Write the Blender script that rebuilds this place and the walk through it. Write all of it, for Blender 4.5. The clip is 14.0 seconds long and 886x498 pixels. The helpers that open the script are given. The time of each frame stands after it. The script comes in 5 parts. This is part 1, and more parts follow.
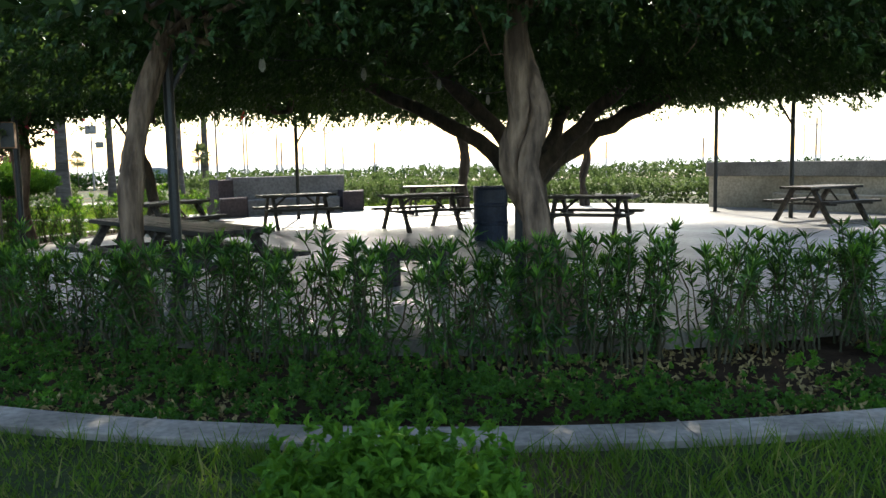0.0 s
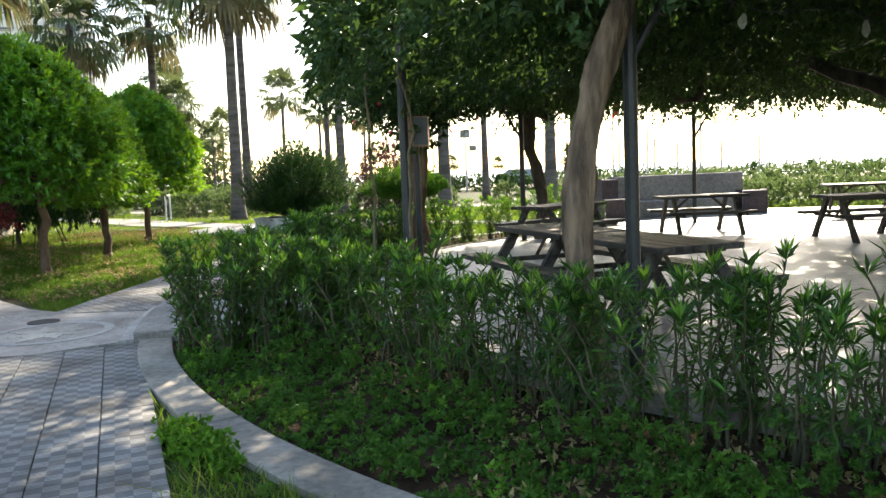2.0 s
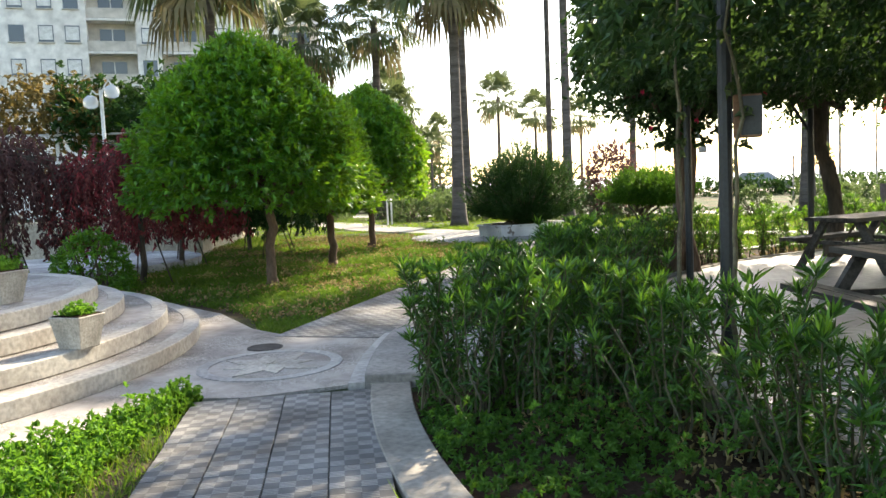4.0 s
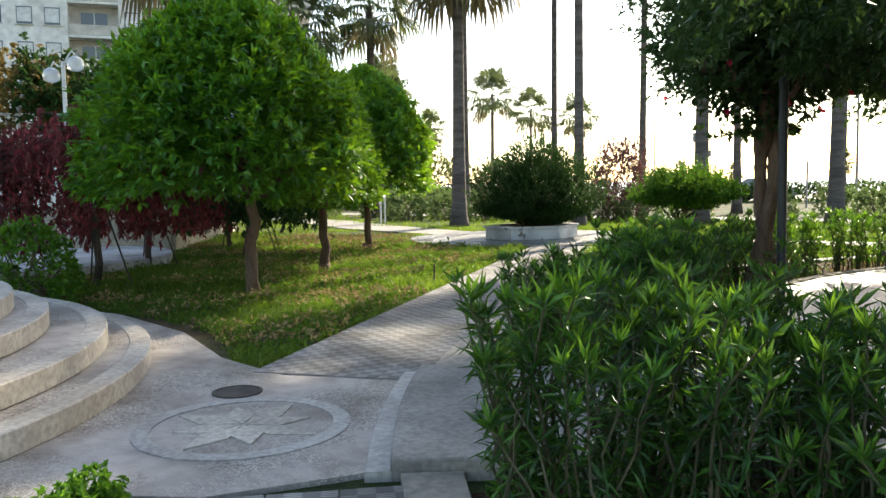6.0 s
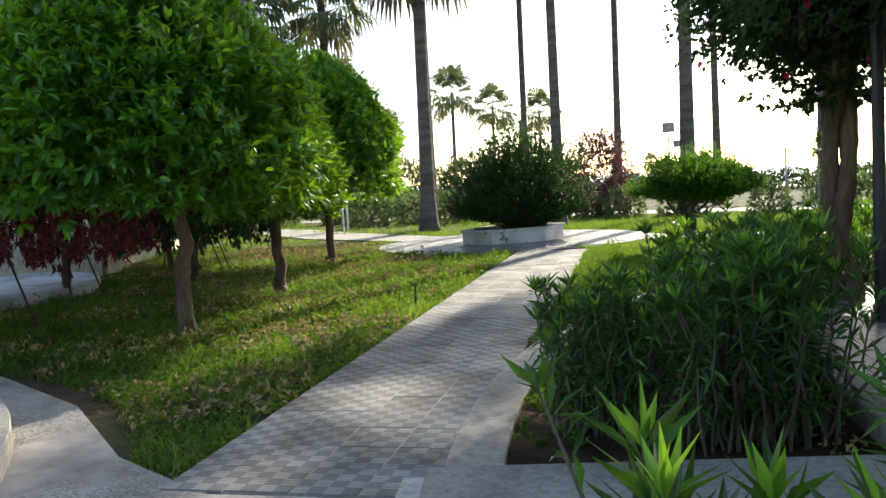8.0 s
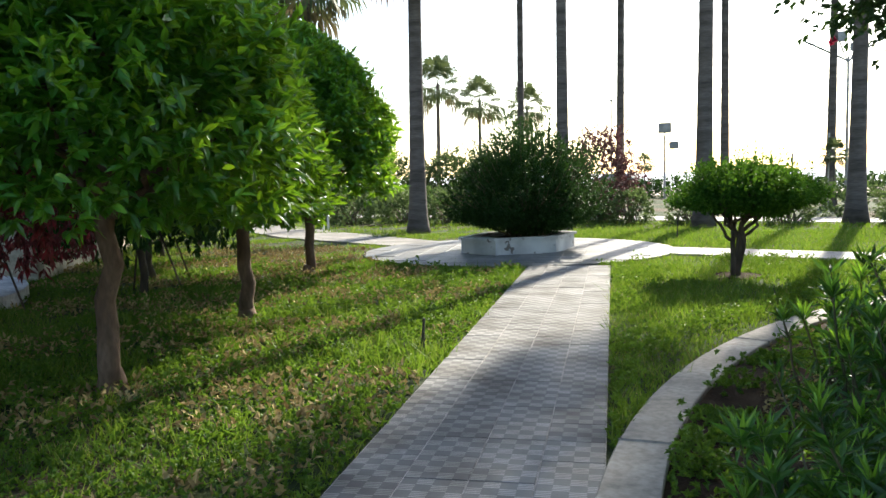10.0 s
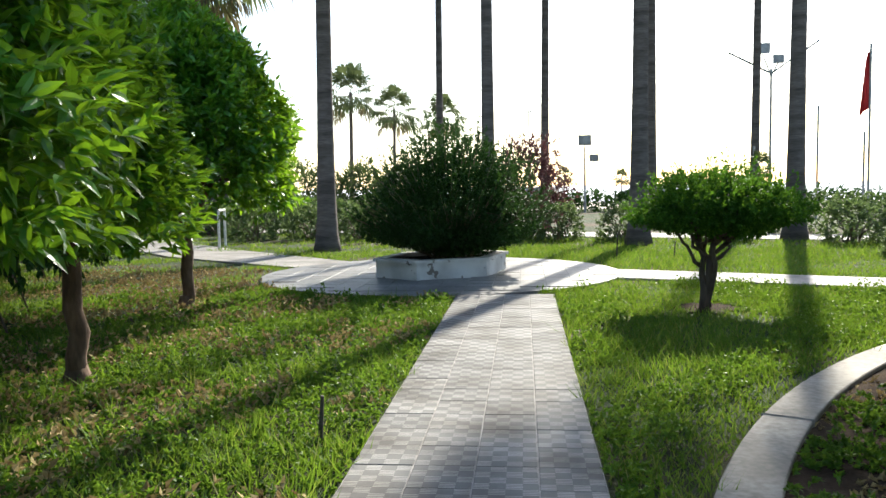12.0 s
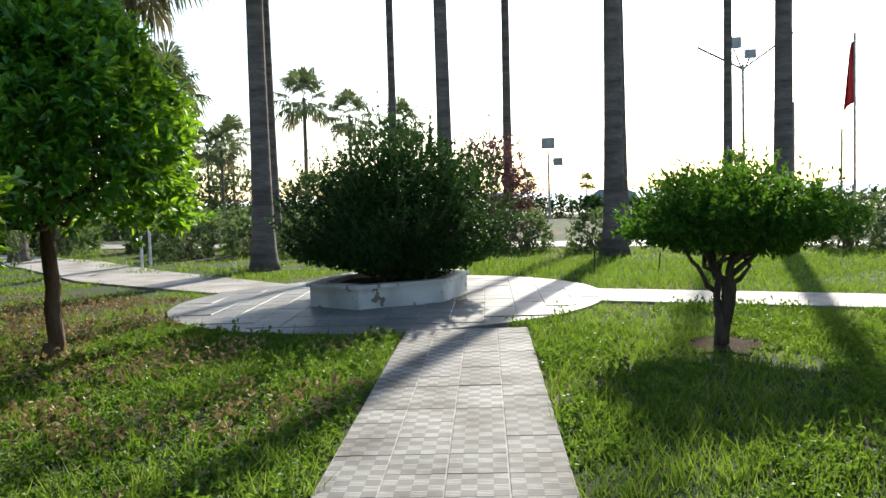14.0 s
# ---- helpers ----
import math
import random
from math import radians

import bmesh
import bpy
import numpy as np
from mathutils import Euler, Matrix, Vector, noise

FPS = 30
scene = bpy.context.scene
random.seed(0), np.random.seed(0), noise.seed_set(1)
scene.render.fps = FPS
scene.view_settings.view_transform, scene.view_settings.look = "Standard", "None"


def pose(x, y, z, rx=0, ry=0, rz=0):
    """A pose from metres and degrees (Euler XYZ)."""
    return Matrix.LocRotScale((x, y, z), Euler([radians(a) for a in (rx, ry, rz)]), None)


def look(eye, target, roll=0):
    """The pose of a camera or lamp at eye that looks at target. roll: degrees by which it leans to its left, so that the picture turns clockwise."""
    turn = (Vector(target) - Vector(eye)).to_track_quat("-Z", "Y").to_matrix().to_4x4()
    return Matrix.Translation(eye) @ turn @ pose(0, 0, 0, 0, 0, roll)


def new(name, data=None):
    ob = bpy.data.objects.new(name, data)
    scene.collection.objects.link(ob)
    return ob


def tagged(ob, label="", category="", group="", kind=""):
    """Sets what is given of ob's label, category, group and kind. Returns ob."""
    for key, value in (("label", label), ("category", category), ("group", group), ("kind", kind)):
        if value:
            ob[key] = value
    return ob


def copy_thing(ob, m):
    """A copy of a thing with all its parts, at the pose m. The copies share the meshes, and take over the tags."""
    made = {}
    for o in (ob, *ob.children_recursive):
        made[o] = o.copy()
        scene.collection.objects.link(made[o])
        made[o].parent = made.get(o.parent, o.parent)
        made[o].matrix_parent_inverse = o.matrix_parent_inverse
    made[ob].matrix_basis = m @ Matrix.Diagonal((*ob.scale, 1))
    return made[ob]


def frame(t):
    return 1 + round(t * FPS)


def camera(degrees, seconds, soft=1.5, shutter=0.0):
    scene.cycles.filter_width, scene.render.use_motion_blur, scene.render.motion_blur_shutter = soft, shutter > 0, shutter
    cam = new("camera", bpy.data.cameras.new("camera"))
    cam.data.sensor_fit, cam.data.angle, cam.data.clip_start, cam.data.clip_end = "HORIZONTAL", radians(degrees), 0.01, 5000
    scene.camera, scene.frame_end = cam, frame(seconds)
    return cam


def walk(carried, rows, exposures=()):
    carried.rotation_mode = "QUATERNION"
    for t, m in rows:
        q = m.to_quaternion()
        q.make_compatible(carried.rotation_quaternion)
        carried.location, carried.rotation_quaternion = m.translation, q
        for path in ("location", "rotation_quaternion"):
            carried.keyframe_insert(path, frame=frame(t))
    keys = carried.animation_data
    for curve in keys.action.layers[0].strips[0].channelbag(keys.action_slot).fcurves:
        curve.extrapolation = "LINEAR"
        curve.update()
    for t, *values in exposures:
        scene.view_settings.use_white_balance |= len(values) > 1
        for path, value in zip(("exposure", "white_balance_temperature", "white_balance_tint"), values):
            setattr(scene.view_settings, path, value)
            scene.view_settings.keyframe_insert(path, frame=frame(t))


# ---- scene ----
cam = camera(56.9, 14.0)
PATH = [
    (0, (-0.021, -0.012, 1.516), (-0.012, 1.976, 1.302), -1.1),
    (0.5, (-0.327, 0.547, 1.507), (-0.709, 2.501, 1.318), -1.9),
    (1, (-0.626, 0.959, 1.51), (-1.125, 2.887, 1.329), -1.7),
    (1.5, (-0.924, 1.454, 1.508), (-1.642, 3.314, 1.342), -3.4),
    (2, (-1.331, 1.877, 1.498), (-2.143, 3.695, 1.309), -2.4),
    (2.2, (-1.484, 2.036, 1.519), (-2.296, 3.853, 1.321), -1.9),
    (2.5, (-1.681, 2.231, 1.483), (-2.541, 4.027, 1.288), -2.4),
    (3, (-2.102, 2.622, 1.471), (-3.043, 4.376, 1.276), -0.8),
    (3.5, (-2.509, 2.944, 1.493), (-3.506, 4.667, 1.307), -1.4),
    (4, (-2.858, 3.272, 1.51), (-4.101, 4.832, 1.353), -2.5),
    (4.2, (-3.016, 3.362, 1.488), (-4.272, 4.911, 1.34), -2.0),
    (6.5, (-5.058, 5.228, 1.39), (-6.256, 6.822, 1.229), -1.1),
    (7, (-5.41, 5.599, 1.373), (-6.574, 7.218, 1.218), -2.4),
    (9.3, (-7.256, 7.584, 1.484), (-8.385, 9.227, 1.326), -3.4),
    (9.5, (-7.412, 7.737, 1.517), (-8.543, 9.378, 1.349), -2.4),
    (10, (-7.821, 8.151, 1.517), (-8.91, 9.819, 1.342), -1.4),
    (10.5, (-8.144, 8.632, 1.504), (-9.167, 10.342, 1.329), -1.8),
    (11, (-8.479, 9.085, 1.509), (-9.486, 10.807, 1.359), -0.7),
    (11.5, (-8.754, 9.597, 1.513), (-9.645, 11.382, 1.379), -1.9),
    (12, (-9.068, 10.135, 1.496), (-9.976, 11.911, 1.347), -1.0),
    (12.5, (-9.296, 10.657, 1.505), (-10.113, 12.479, 1.393), -2.2),
    (13, (-9.506, 11.223, 1.511), (-10.351, 13.033, 1.407), -1.1),
    (13.5, (-9.739, 11.745, 1.511), (-10.546, 13.573, 1.412), -1.0),
    (14, (-9.935, 12.305, 1.503), (-10.761, 14.121, 1.369), -2.0),
]
EXPOSURES = [(0.0, 1.38, 6880, 8), (1.5, 1.88, 7300, 9), (3.5, 2.02, 7550, 11), (6.5, 1.6, 7300, 9), (10.5, 1.4, 6650, 8), (14.0, 1.19, 6500, 8)]
walk(cam, [(t, look(eye, target, roll)) for t, eye, target, roll in PATH], EXPOSURES)

# ---- world, sun ----
SUN_ELEVATION, SUN_TURN = radians(31), radians(4.0)
world = bpy.data.worlds.new("world")
scene.world = world
world.use_nodes = True
wn = world.node_tree.nodes
sky = wn.new("ShaderNodeTexSky")
sky.sky_type, sky.sun_disc = "NISHITA", False
sky.sun_elevation, sky.sun_rotation = SUN_ELEVATION, -SUN_TURN
sky.air_density, sky.dust_density, sky.ozone_density = 1.0, 0.9, 1.0
wn["Background"].inputs["Strength"].default_value = 0.13
world.node_tree.links.new(sky.outputs[0], wn["Background"].inputs["Color"])
sun = new("sun", bpy.data.lights.new("sun", "SUN"))
sun.data.energy, sun.data.angle, sun.data.color = 4.8, radians(0.9), (1.0, 0.94, 0.82)
sun.matrix_world = look((0, 0, 40), (0 + math.sin(SUN_TURN) * 30, -30 * math.cos(SUN_TURN), 40 - 30 * math.tan(SUN_ELEVATION)))


# ---- materials ----
def material(name, rough=0.6, metal=0.0, spec=0.5):
    m = bpy.data.materials.new(name)
    m.use_nodes = True
    b = m.node_tree.nodes["Principled BSDF"]
    b.inputs["Roughness"].default_value, b.inputs["Metallic"].default_value = rough, metal
    b.inputs["Specular IOR Level"].default_value = spec
    return m, m.node_tree.nodes, m.node_tree.links, b


def ramp(nodes, links, fac, stops):
    r = nodes.new("ShaderNodeValToRGB")
    while len(r.color_ramp.elements) < len(stops):
        r.color_ramp.elements.new(0.5)
    for e, (p, c) in zip(r.color_ramp.elements, stops):
        e.position, e.color = p, (*c, 1)
    links.new(fac, r.inputs[0])
    return r.outputs[0]


def noise_at(nodes, links, scale, detail=4, kind="Object", stretch=None):
    if kind == "World":
        out = nodes.new("ShaderNodeNewGeometry").outputs["Position"]
    else:
        out = nodes.new("ShaderNodeTexCoord").outputs[kind]
    if stretch:
        mp = nodes.new("ShaderNodeMapping")
        mp.inputs["Scale"].default_value = stretch
        links.new(out, mp.inputs[0])
        out = mp.outputs[0]
    n = nodes.new("ShaderNodeTexNoise")
    n.inputs["Scale"].default_value, n.inputs["Detail"].default_value = scale, detail
    links.new(out, n.inputs["Vector"])
    return n.outputs["Fac"]


def mix(nodes, links, a, b, fac, mode="MIX"):
    m = nodes.new("ShaderNodeMix")
    m.data_type, m.blend_type = "RGBA", mode
    for sock, v in ((m.inputs[0], fac), (m.inputs[6], a), (m.inputs[7], b)):
        if isinstance(v, bpy.types.NodeSocket):
            links.new(v, sock)
        else:
            sock.default_value = v if isinstance(v, (int, float)) else (*v, 1)
    return m.outputs[2]


def bump(nodes, links, bsdf, height, strength=0.3, dist=0.01):
    b = nodes.new("ShaderNodeBump")
    b.inputs["Strength"].default_value, b.inputs["Distance"].default_value = strength, dist
    links.new(height, b.inputs["Height"])
    links.new(b.outputs[0], bsdf.inputs["Normal"])


def rough_stuff(name, low, high, scale, fine, rough=0.8, bumpy=0.4, dist=0.006, stretch=None, kind="Object", spec=0.3, metal=0.0):
    """Two-scale noise between two colours with fine relief."""
    m, n, l, b = material(name, rough, metal, spec)
    big = noise_at(n, l, scale, 5, kind, stretch)
    small = noise_at(n, l, fine, 4, kind, stretch)
    c1 = ramp(n, l, big, [(0.36, low), (0.64, high)])
    c2 = ramp(n, l, small, [(0.3, (0.5, 0.5, 0.5)), (0.65, (1, 1, 1))])
    l.new(mix(n, l, c1, c2, 0.75, "MULTIPLY"), b.inputs["Base Color"])
    bump(n, l, b, small, bumpy, dist)
    return m


def leaf_material(name, low, high, glow, share=0.45, rough=0.55, tips=None, spec=0.2):
    """A leaf that lets light through; each leaf has its own shade."""
    m, n, l, b = material(name, rough, 0, spec)
    g = n.new("ShaderNodeNewGeometry")
    stops = [(0.0, low), (0.75, high)] + ([(0.93, tips)] if tips else [])
    col = ramp(n, l, g.outputs["Random Per Island"], stops)
    patch = ramp(n, l, noise_at(n, l, 1.6, 2, "World"), [(0.3, (0.7, 0.75, 0.7)), (0.7, (1.1, 1.1, 1.0))])
    col = mix(n, l, col, patch, 0.8, "MULTIPLY")
    l.new(col, b.inputs["Base Color"])
    t = n.new("ShaderNodeBsdfTranslucent")
    l.new(mix(n, l, col, glow, 0.6), t.inputs[0])
    s = n.new("ShaderNodeMixShader")
    s.inputs[0].default_value = share
    l.new(b.outputs[0], s.inputs[1])
    l.new(t.outputs[0], s.inputs[2])
    l.new(s.outputs[0], n["Material Output"].inputs[0])
    return m


M = {}
M["orange_leaf"] = leaf_material("orange_leaf", (0.006, 0.042, 0.007), (0.034, 0.16, 0.018), (0.55, 0.95, 0.03), 0.31, 0.36, (0.09, 0.26, 0.03), 0.4)
M["oleander_leaf"] = leaf_material("oleander_leaf", (0.008, 0.032, 0.009), (0.028, 0.09, 0.016), (0.2, 0.45, 0.03), 0.24, 0.38, (0.06, 0.17, 0.025), 0.35)
M["oleander_tip"] = leaf_material("oleander_tip", (0.06, 0.17, 0.02), (0.13, 0.29, 0.035), (0.4, 0.7, 0.04), 0.32, 0.38, None, 0.45)
M["ficus_leaf"] = leaf_material("ficus_leaf", (0.017, 0.04, 0.015), (0.042, 0.09, 0.028), (0.1, 0.18, 0.03), 0.28, 0.45)
M["bush_leaf"] = leaf_material("bush_leaf", (0.014, 0.038, 0.013), (0.035, 0.084, 0.023), (0.08, 0.17, 0.03), 0.25, 0.5, None, 0.08)
M["parasol_leaf"] = leaf_material("parasol_leaf", (0.016, 0.055, 0.011), (0.046, 0.135, 0.02), (0.22, 0.45, 0.03), 0.26, 0.6, (0.1, 0.23, 0.03), 0.08)
M["bright_leaf"] = leaf_material("bright_leaf", (0.045, 0.14, 0.018), (0.11, 0.26, 0.032), (0.22, 0.42, 0.03), 0.42)
M["clover_leaf"] = leaf_material("clover_leaf", (0.02, 0.072, 0.014), (0.066, 0.165, 0.025), (0.18, 0.38, 0.03), 0.3, 0.55)
M["lawn_leaf"] = leaf_material("lawn_leaf", (0.026, 0.085, 0.013), (0.085, 0.18, 0.022), (0.24, 0.38, 0.03), 0.38, 0.5)
M["palm_leaf"] = leaf_material("palm_leaf", (0.05, 0.075, 0.03), (0.09, 0.12, 0.05), (0.14, 0.17, 0.06), 0.3, 0.5)
M["dry_palm_leaf"] = leaf_material("dry_palm_leaf", (0.11, 0.09, 0.05), (0.19, 0.16, 0.09), (0.2, 0.16, 0.08), 0.3, 0.6)
M["red_leaf"] = leaf_material("red_leaf", (0.08, 0.03, 0.03), (0.22, 0.06, 0.06), (0.35, 0.06, 0.08), 0.35, 0.6, (0.4, 0.05, 0.07))
M["purple_leaf"] = leaf_material("purple_leaf", (0.06, 0.035, 0.035), (0.13, 0.06, 0.06), (0.16, 0.06, 0.06), 0.3, 0.6)
M["olive_leaf"] = leaf_material("olive_leaf", (0.04, 0.065, 0.025), (0.09, 0.12, 0.05), (0.14, 0.2, 0.05), 0.35, 0.6)
M["rust_leaf"] = leaf_material("rust_leaf", (0.07, 0.07, 0.025), (0.17, 0.12, 0.04), (0.25, 0.17, 0.05), 0.35, 0.6)
M["grass"] = leaf_material("grass", (0.028, 0.085, 0.01), (0.095, 0.185, 0.024), (0.26, 0.4, 0.03), 0.42, 0.6, (0.26, 0.23, 0.09))
M["far_leaf"] = leaf_material("far_leaf", (0.05, 0.09, 0.035), (0.1, 0.15, 0.06), (0.18, 0.26, 0.07), 0.4, 0.6)
M["litter"] = leaf_material("litter", (0.15, 0.105, 0.045), (0.46, 0.35, 0.17), (0.25, 0.17, 0.08), 0.2, 0.8)
M["petal"] = leaf_material("petal", (0.55, 0.03, 0.08), (0.7, 0.05, 0.13), (0.8, 0.05, 0.15), 0.4, 0.6)

M["soil"] = rough_stuff("soil", (0.03, 0.019, 0.012), (0.075, 0.05, 0.032), 3, 40, 0.95, 0.8, 0.02, spec=0.04)
M["bark"] = rough_stuff("bark", (0.08, 0.055, 0.04), (0.34, 0.24, 0.17), 9, 22, 0.9, 1.0, 0.05, (1, 1, 0.2))
M["dark_bark"] = rough_stuff("dark_bark", (0.06, 0.05, 0.04), (0.13, 0.1, 0.08), 5, 26, 0.9, 0.8, 0.015, (1, 1, 0.25))
M["orange_bark"] = rough_stuff("orange_bark", (0.1, 0.06, 0.04), (0.2, 0.13, 0.09), 5, 30, 0.9, 0.7, 0.012, (1, 1, 0.3))
M["palm_bark"] = rough_stuff("palm_bark", (0.085, 0.07, 0.062), (0.17, 0.145, 0.13), 1.5, 11, 0.95, 0.7, 0.012, (0.5, 0.5, 3.0))
M["twig"] = rough_stuff("twig", (0.1, 0.08, 0.05), (0.2, 0.17, 0.1), 6, 40, 0.8)
M["green_stem"] = rough_stuff("green_stem", (0.055, 0.06, 0.03), (0.12, 0.1, 0.06), 6, 40, 0.7)
M["concrete"] = rough_stuff("concrete", (0.2, 0.185, 0.17), (0.36, 0.335, 0.305), 1.4, 30, 0.75, 0.35, 0.004)
M["joint"] = rough_stuff("joint", (0.05, 0.047, 0.044), (0.12, 0.11, 0.1), 4, 30, 0.9, 0.4, 0.004)
M["mortar"] = rough_stuff("mortar", (0.24, 0.22, 0.2), (0.46, 0.43, 0.4), 4, 30, 0.85, 0.4, 0.004)
M["kerb"] = rough_stuff("kerb", (0.23, 0.205, 0.17), (0.4, 0.36, 0.305), 1.6, 22, 0.8, 0.5, 0.004)
M["patio"] = rough_stuff("patio", (0.18, 0.172, 0.165), (0.33, 0.32, 0.305), 0.8, 14, 0.46, 0.2, 0.003, spec=0.5)
M["marble"] = rough_stuff("marble", (0.34, 0.32, 0.3), (0.5, 0.48, 0.45), 2.5, 25, 0.55, 0.2, 0.003)
M["step"] = rough_stuff("step", (0.38, 0.34, 0.29), (0.58, 0.54, 0.47), 1.5, 25, 0.7, 0.3, 0.004)
M["white_wall"] = rough_stuff("white_wall", (0.38, 0.37, 0.36), (0.66, 0.65, 0.63), 1.6, 18, 0.8, 0.3, 0.004)
M["cream_wall"] = rough_stuff("cream_wall", (0.42, 0.36, 0.27), (0.6, 0.53, 0.42), 0.8, 16, 0.85, 0.3, 0.004)
M["grey_wall"] = rough_stuff("grey_wall", (0.26, 0.245, 0.25), (0.38, 0.36, 0.36), 0.8, 16, 0.85, 0.3, 0.004)
M["purple_wall"] = rough_stuff("purple_wall", (0.1, 0.075, 0.085), (0.17, 0.13, 0.14), 0.8, 16, 0.85, 0.3, 0.004)
M["facade"] = rough_stuff("facade", (0.74, 0.72, 0.68), (0.84, 0.82, 0.78), 0.12, 1.2, 0.85, 0.1, 0.01)
M["facade_band"] = rough_stuff("facade_band", (0.5, 0.47, 0.42), (0.62, 0.58, 0.52), 0.12, 1.2, 0.85, 0.1, 0.01)
M["steel"] = rough_stuff("steel", (0.012, 0.014, 0.016), (0.03, 0.033, 0.036), 3, 40, 0.5, 0.2, 0.002, spec=0.5)
M["white_paint"] = rough_stuff("white_paint", (0.6, 0.6, 0.58), (0.8, 0.8, 0.78), 3, 30, 0.45, 0.1, 0.002)
M["grey_metal"] = rough_stuff("grey_metal", (0.25, 0.25, 0.26), (0.38, 0.38, 0.39), 3, 30, 0.5, 0.1, 0.002, metal=0.6)
M["wood"] = rough_stuff("wood", (0.035, 0.03, 0.026), (0.11, 0.095, 0.08), 2.5, 18, 0.62, 0.6, 0.005, (0.3, 6, 6))
M["box_wood"] = rough_stuff("box_wood", (0.16, 0.08, 0.04), (0.3, 0.16, 0.09), 3, 20, 0.7, 0.5, 0.005)
M["drum"] = rough_stuff("drum", (0.012, 0.02, 0.045), (0.03, 0.045, 0.08), 3, 30, 0.4, 0.1, 0.002)
M["pot"] = rough_stuff("pot", (0.34, 0.31, 0.26), (0.5, 0.46, 0.4), 4, 40, 0.85, 0.5, 0.004)
M["sand"] = rough_stuff("sand", (0.42, 0.36, 0.27), (0.55, 0.48, 0.37), 0.1, 3, 0.9, 0.3, 0.02)
M["red_cloth"] = rough_stuff("red_cloth", (0.45, 0.02, 0.02), (0.6, 0.03, 0.03), 2, 40, 0.8)
M["metal_lid"] = rough_stuff("metal_lid", (0.04, 0.035, 0.03), (0.09, 0.08, 0.07), 4, 40, 0.7)
M["dark_glass"], _, _, g_ = material("dark_glass", 0.1, 0, 0.6)
g_.inputs["Base Color"].default_value = (0.06, 0.08, 0.1, 1)
M["lamp_glass"], _, _, g_ = material("lamp_glass", 0.25, 0, 0.5)
g_.inputs["Base Color"].default_value, g_.inputs["Transmission Weight"].default_value = (0.85, 0.85, 0.83, 1), 0.5
M["car_paint"], _, _, g_ = material("car_paint", 0.25, 0.2, 0.5)
g_.inputs["Base Color"].default_value = (0.3, 0.31, 0.33, 1)
# sea glare and haze are painted: near-white, fully matt, no reflection
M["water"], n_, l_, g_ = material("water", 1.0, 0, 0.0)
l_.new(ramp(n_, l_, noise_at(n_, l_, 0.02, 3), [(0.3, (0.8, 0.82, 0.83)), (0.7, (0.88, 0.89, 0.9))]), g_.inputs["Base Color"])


def ground_material():
    m, n, l, b = material("lawn_ground", 0.95, 0, 0.2)
    big = noise_at(n, l, 0.35, 4, "World")
    mid = noise_at(n, l, 3.0, 5, "World")
    fine = noise_at(n, l, 30, 4, "World")
    green = ramp(n, l, mid, [(0.3, (0.022, 0.036, 0.011)), (0.7, (0.05, 0.075, 0.02))])
    dry = ramp(n, l, mid, [(0.3, (0.06, 0.04, 0.022)), (0.7, (0.13, 0.09, 0.05))])
    col = mix(n, l, green, dry, ramp(n, l, big, [(0.5, (0, 0, 0)), (0.66, (1, 1, 1))]))
    l.new(mix(n, l, col, ramp(n, l, fine, [(0.3, (0.5, 0.5, 0.5)), (0.7, (1, 1, 1))]), 0.7, "MULTIPLY"), b.inputs["Base Color"])
    bump(n, l, b, fine, 0.8, 0.03)
    return m


def paver_material(name, low, high):
    """Ribbed checker relief of a cast paving tile; every tile has its own shade."""
    m, n, l, b = material(name, 0.8, 0, 0.2)
    c = n.new("ShaderNodeTexCoord")
    ch = n.new("ShaderNodeTexChecker")
    ch.inputs["Scale"].default_value = 1 / 0.0838
    shift = n.new("ShaderNodeMapping")
    shift.inputs["Location"].default_value = (0.1676, 0.1676, 0.5)
    l.new(c.outputs["Object"], shift.inputs[0])
    l.new(shift.outputs[0], ch.inputs[0])
    waves = []
    for axis in ("Y", "X"):
        w = n.new("ShaderNodeTexWave")
        w.bands_direction, w.inputs["Scale"].default_value = axis, 15.0
        l.new(c.outputs["Object"], w.inputs[0])
        waves.append(w.outputs["Fac"])
    rib = mix(n, l, waves[1], (0.05, 0.05, 0.05), ch.outputs["Fac"])
    info = n.new("ShaderNodeObjectInfo")
    col = ramp(n, l, info.outputs["Random"], [(0, low), (1, high)])
    stain = ramp(n, l, noise_at(n, l, 2.2, 5, "World"), [(0.34, (0.45, 0.42, 0.39)), (0.6, (1, 1, 1))])
    grain = ramp(n, l, noise_at(n, l, 90, 3, "World"), [(0.3, (0.75, 0.75, 0.75)), (0.7, (1, 1, 1))])
    col = mix(n, l, mix(n, l, col, stain, 0.85, "MULTIPLY"), grain, 0.6, "MULTIPLY")
    worn = ramp(n, l, rib, [(0.06, (0.64, 0.64, 0.65)), (0.3, (0.8, 0.8, 0.8)), (0.75, (1.35, 1.35, 1.32))])
    l.new(mix(n, l, col, worn, 1.0, "MULTIPLY"), b.inputs["Base Color"])
    bump(n, l, b, rib, 0.55, 0.004)
    return m


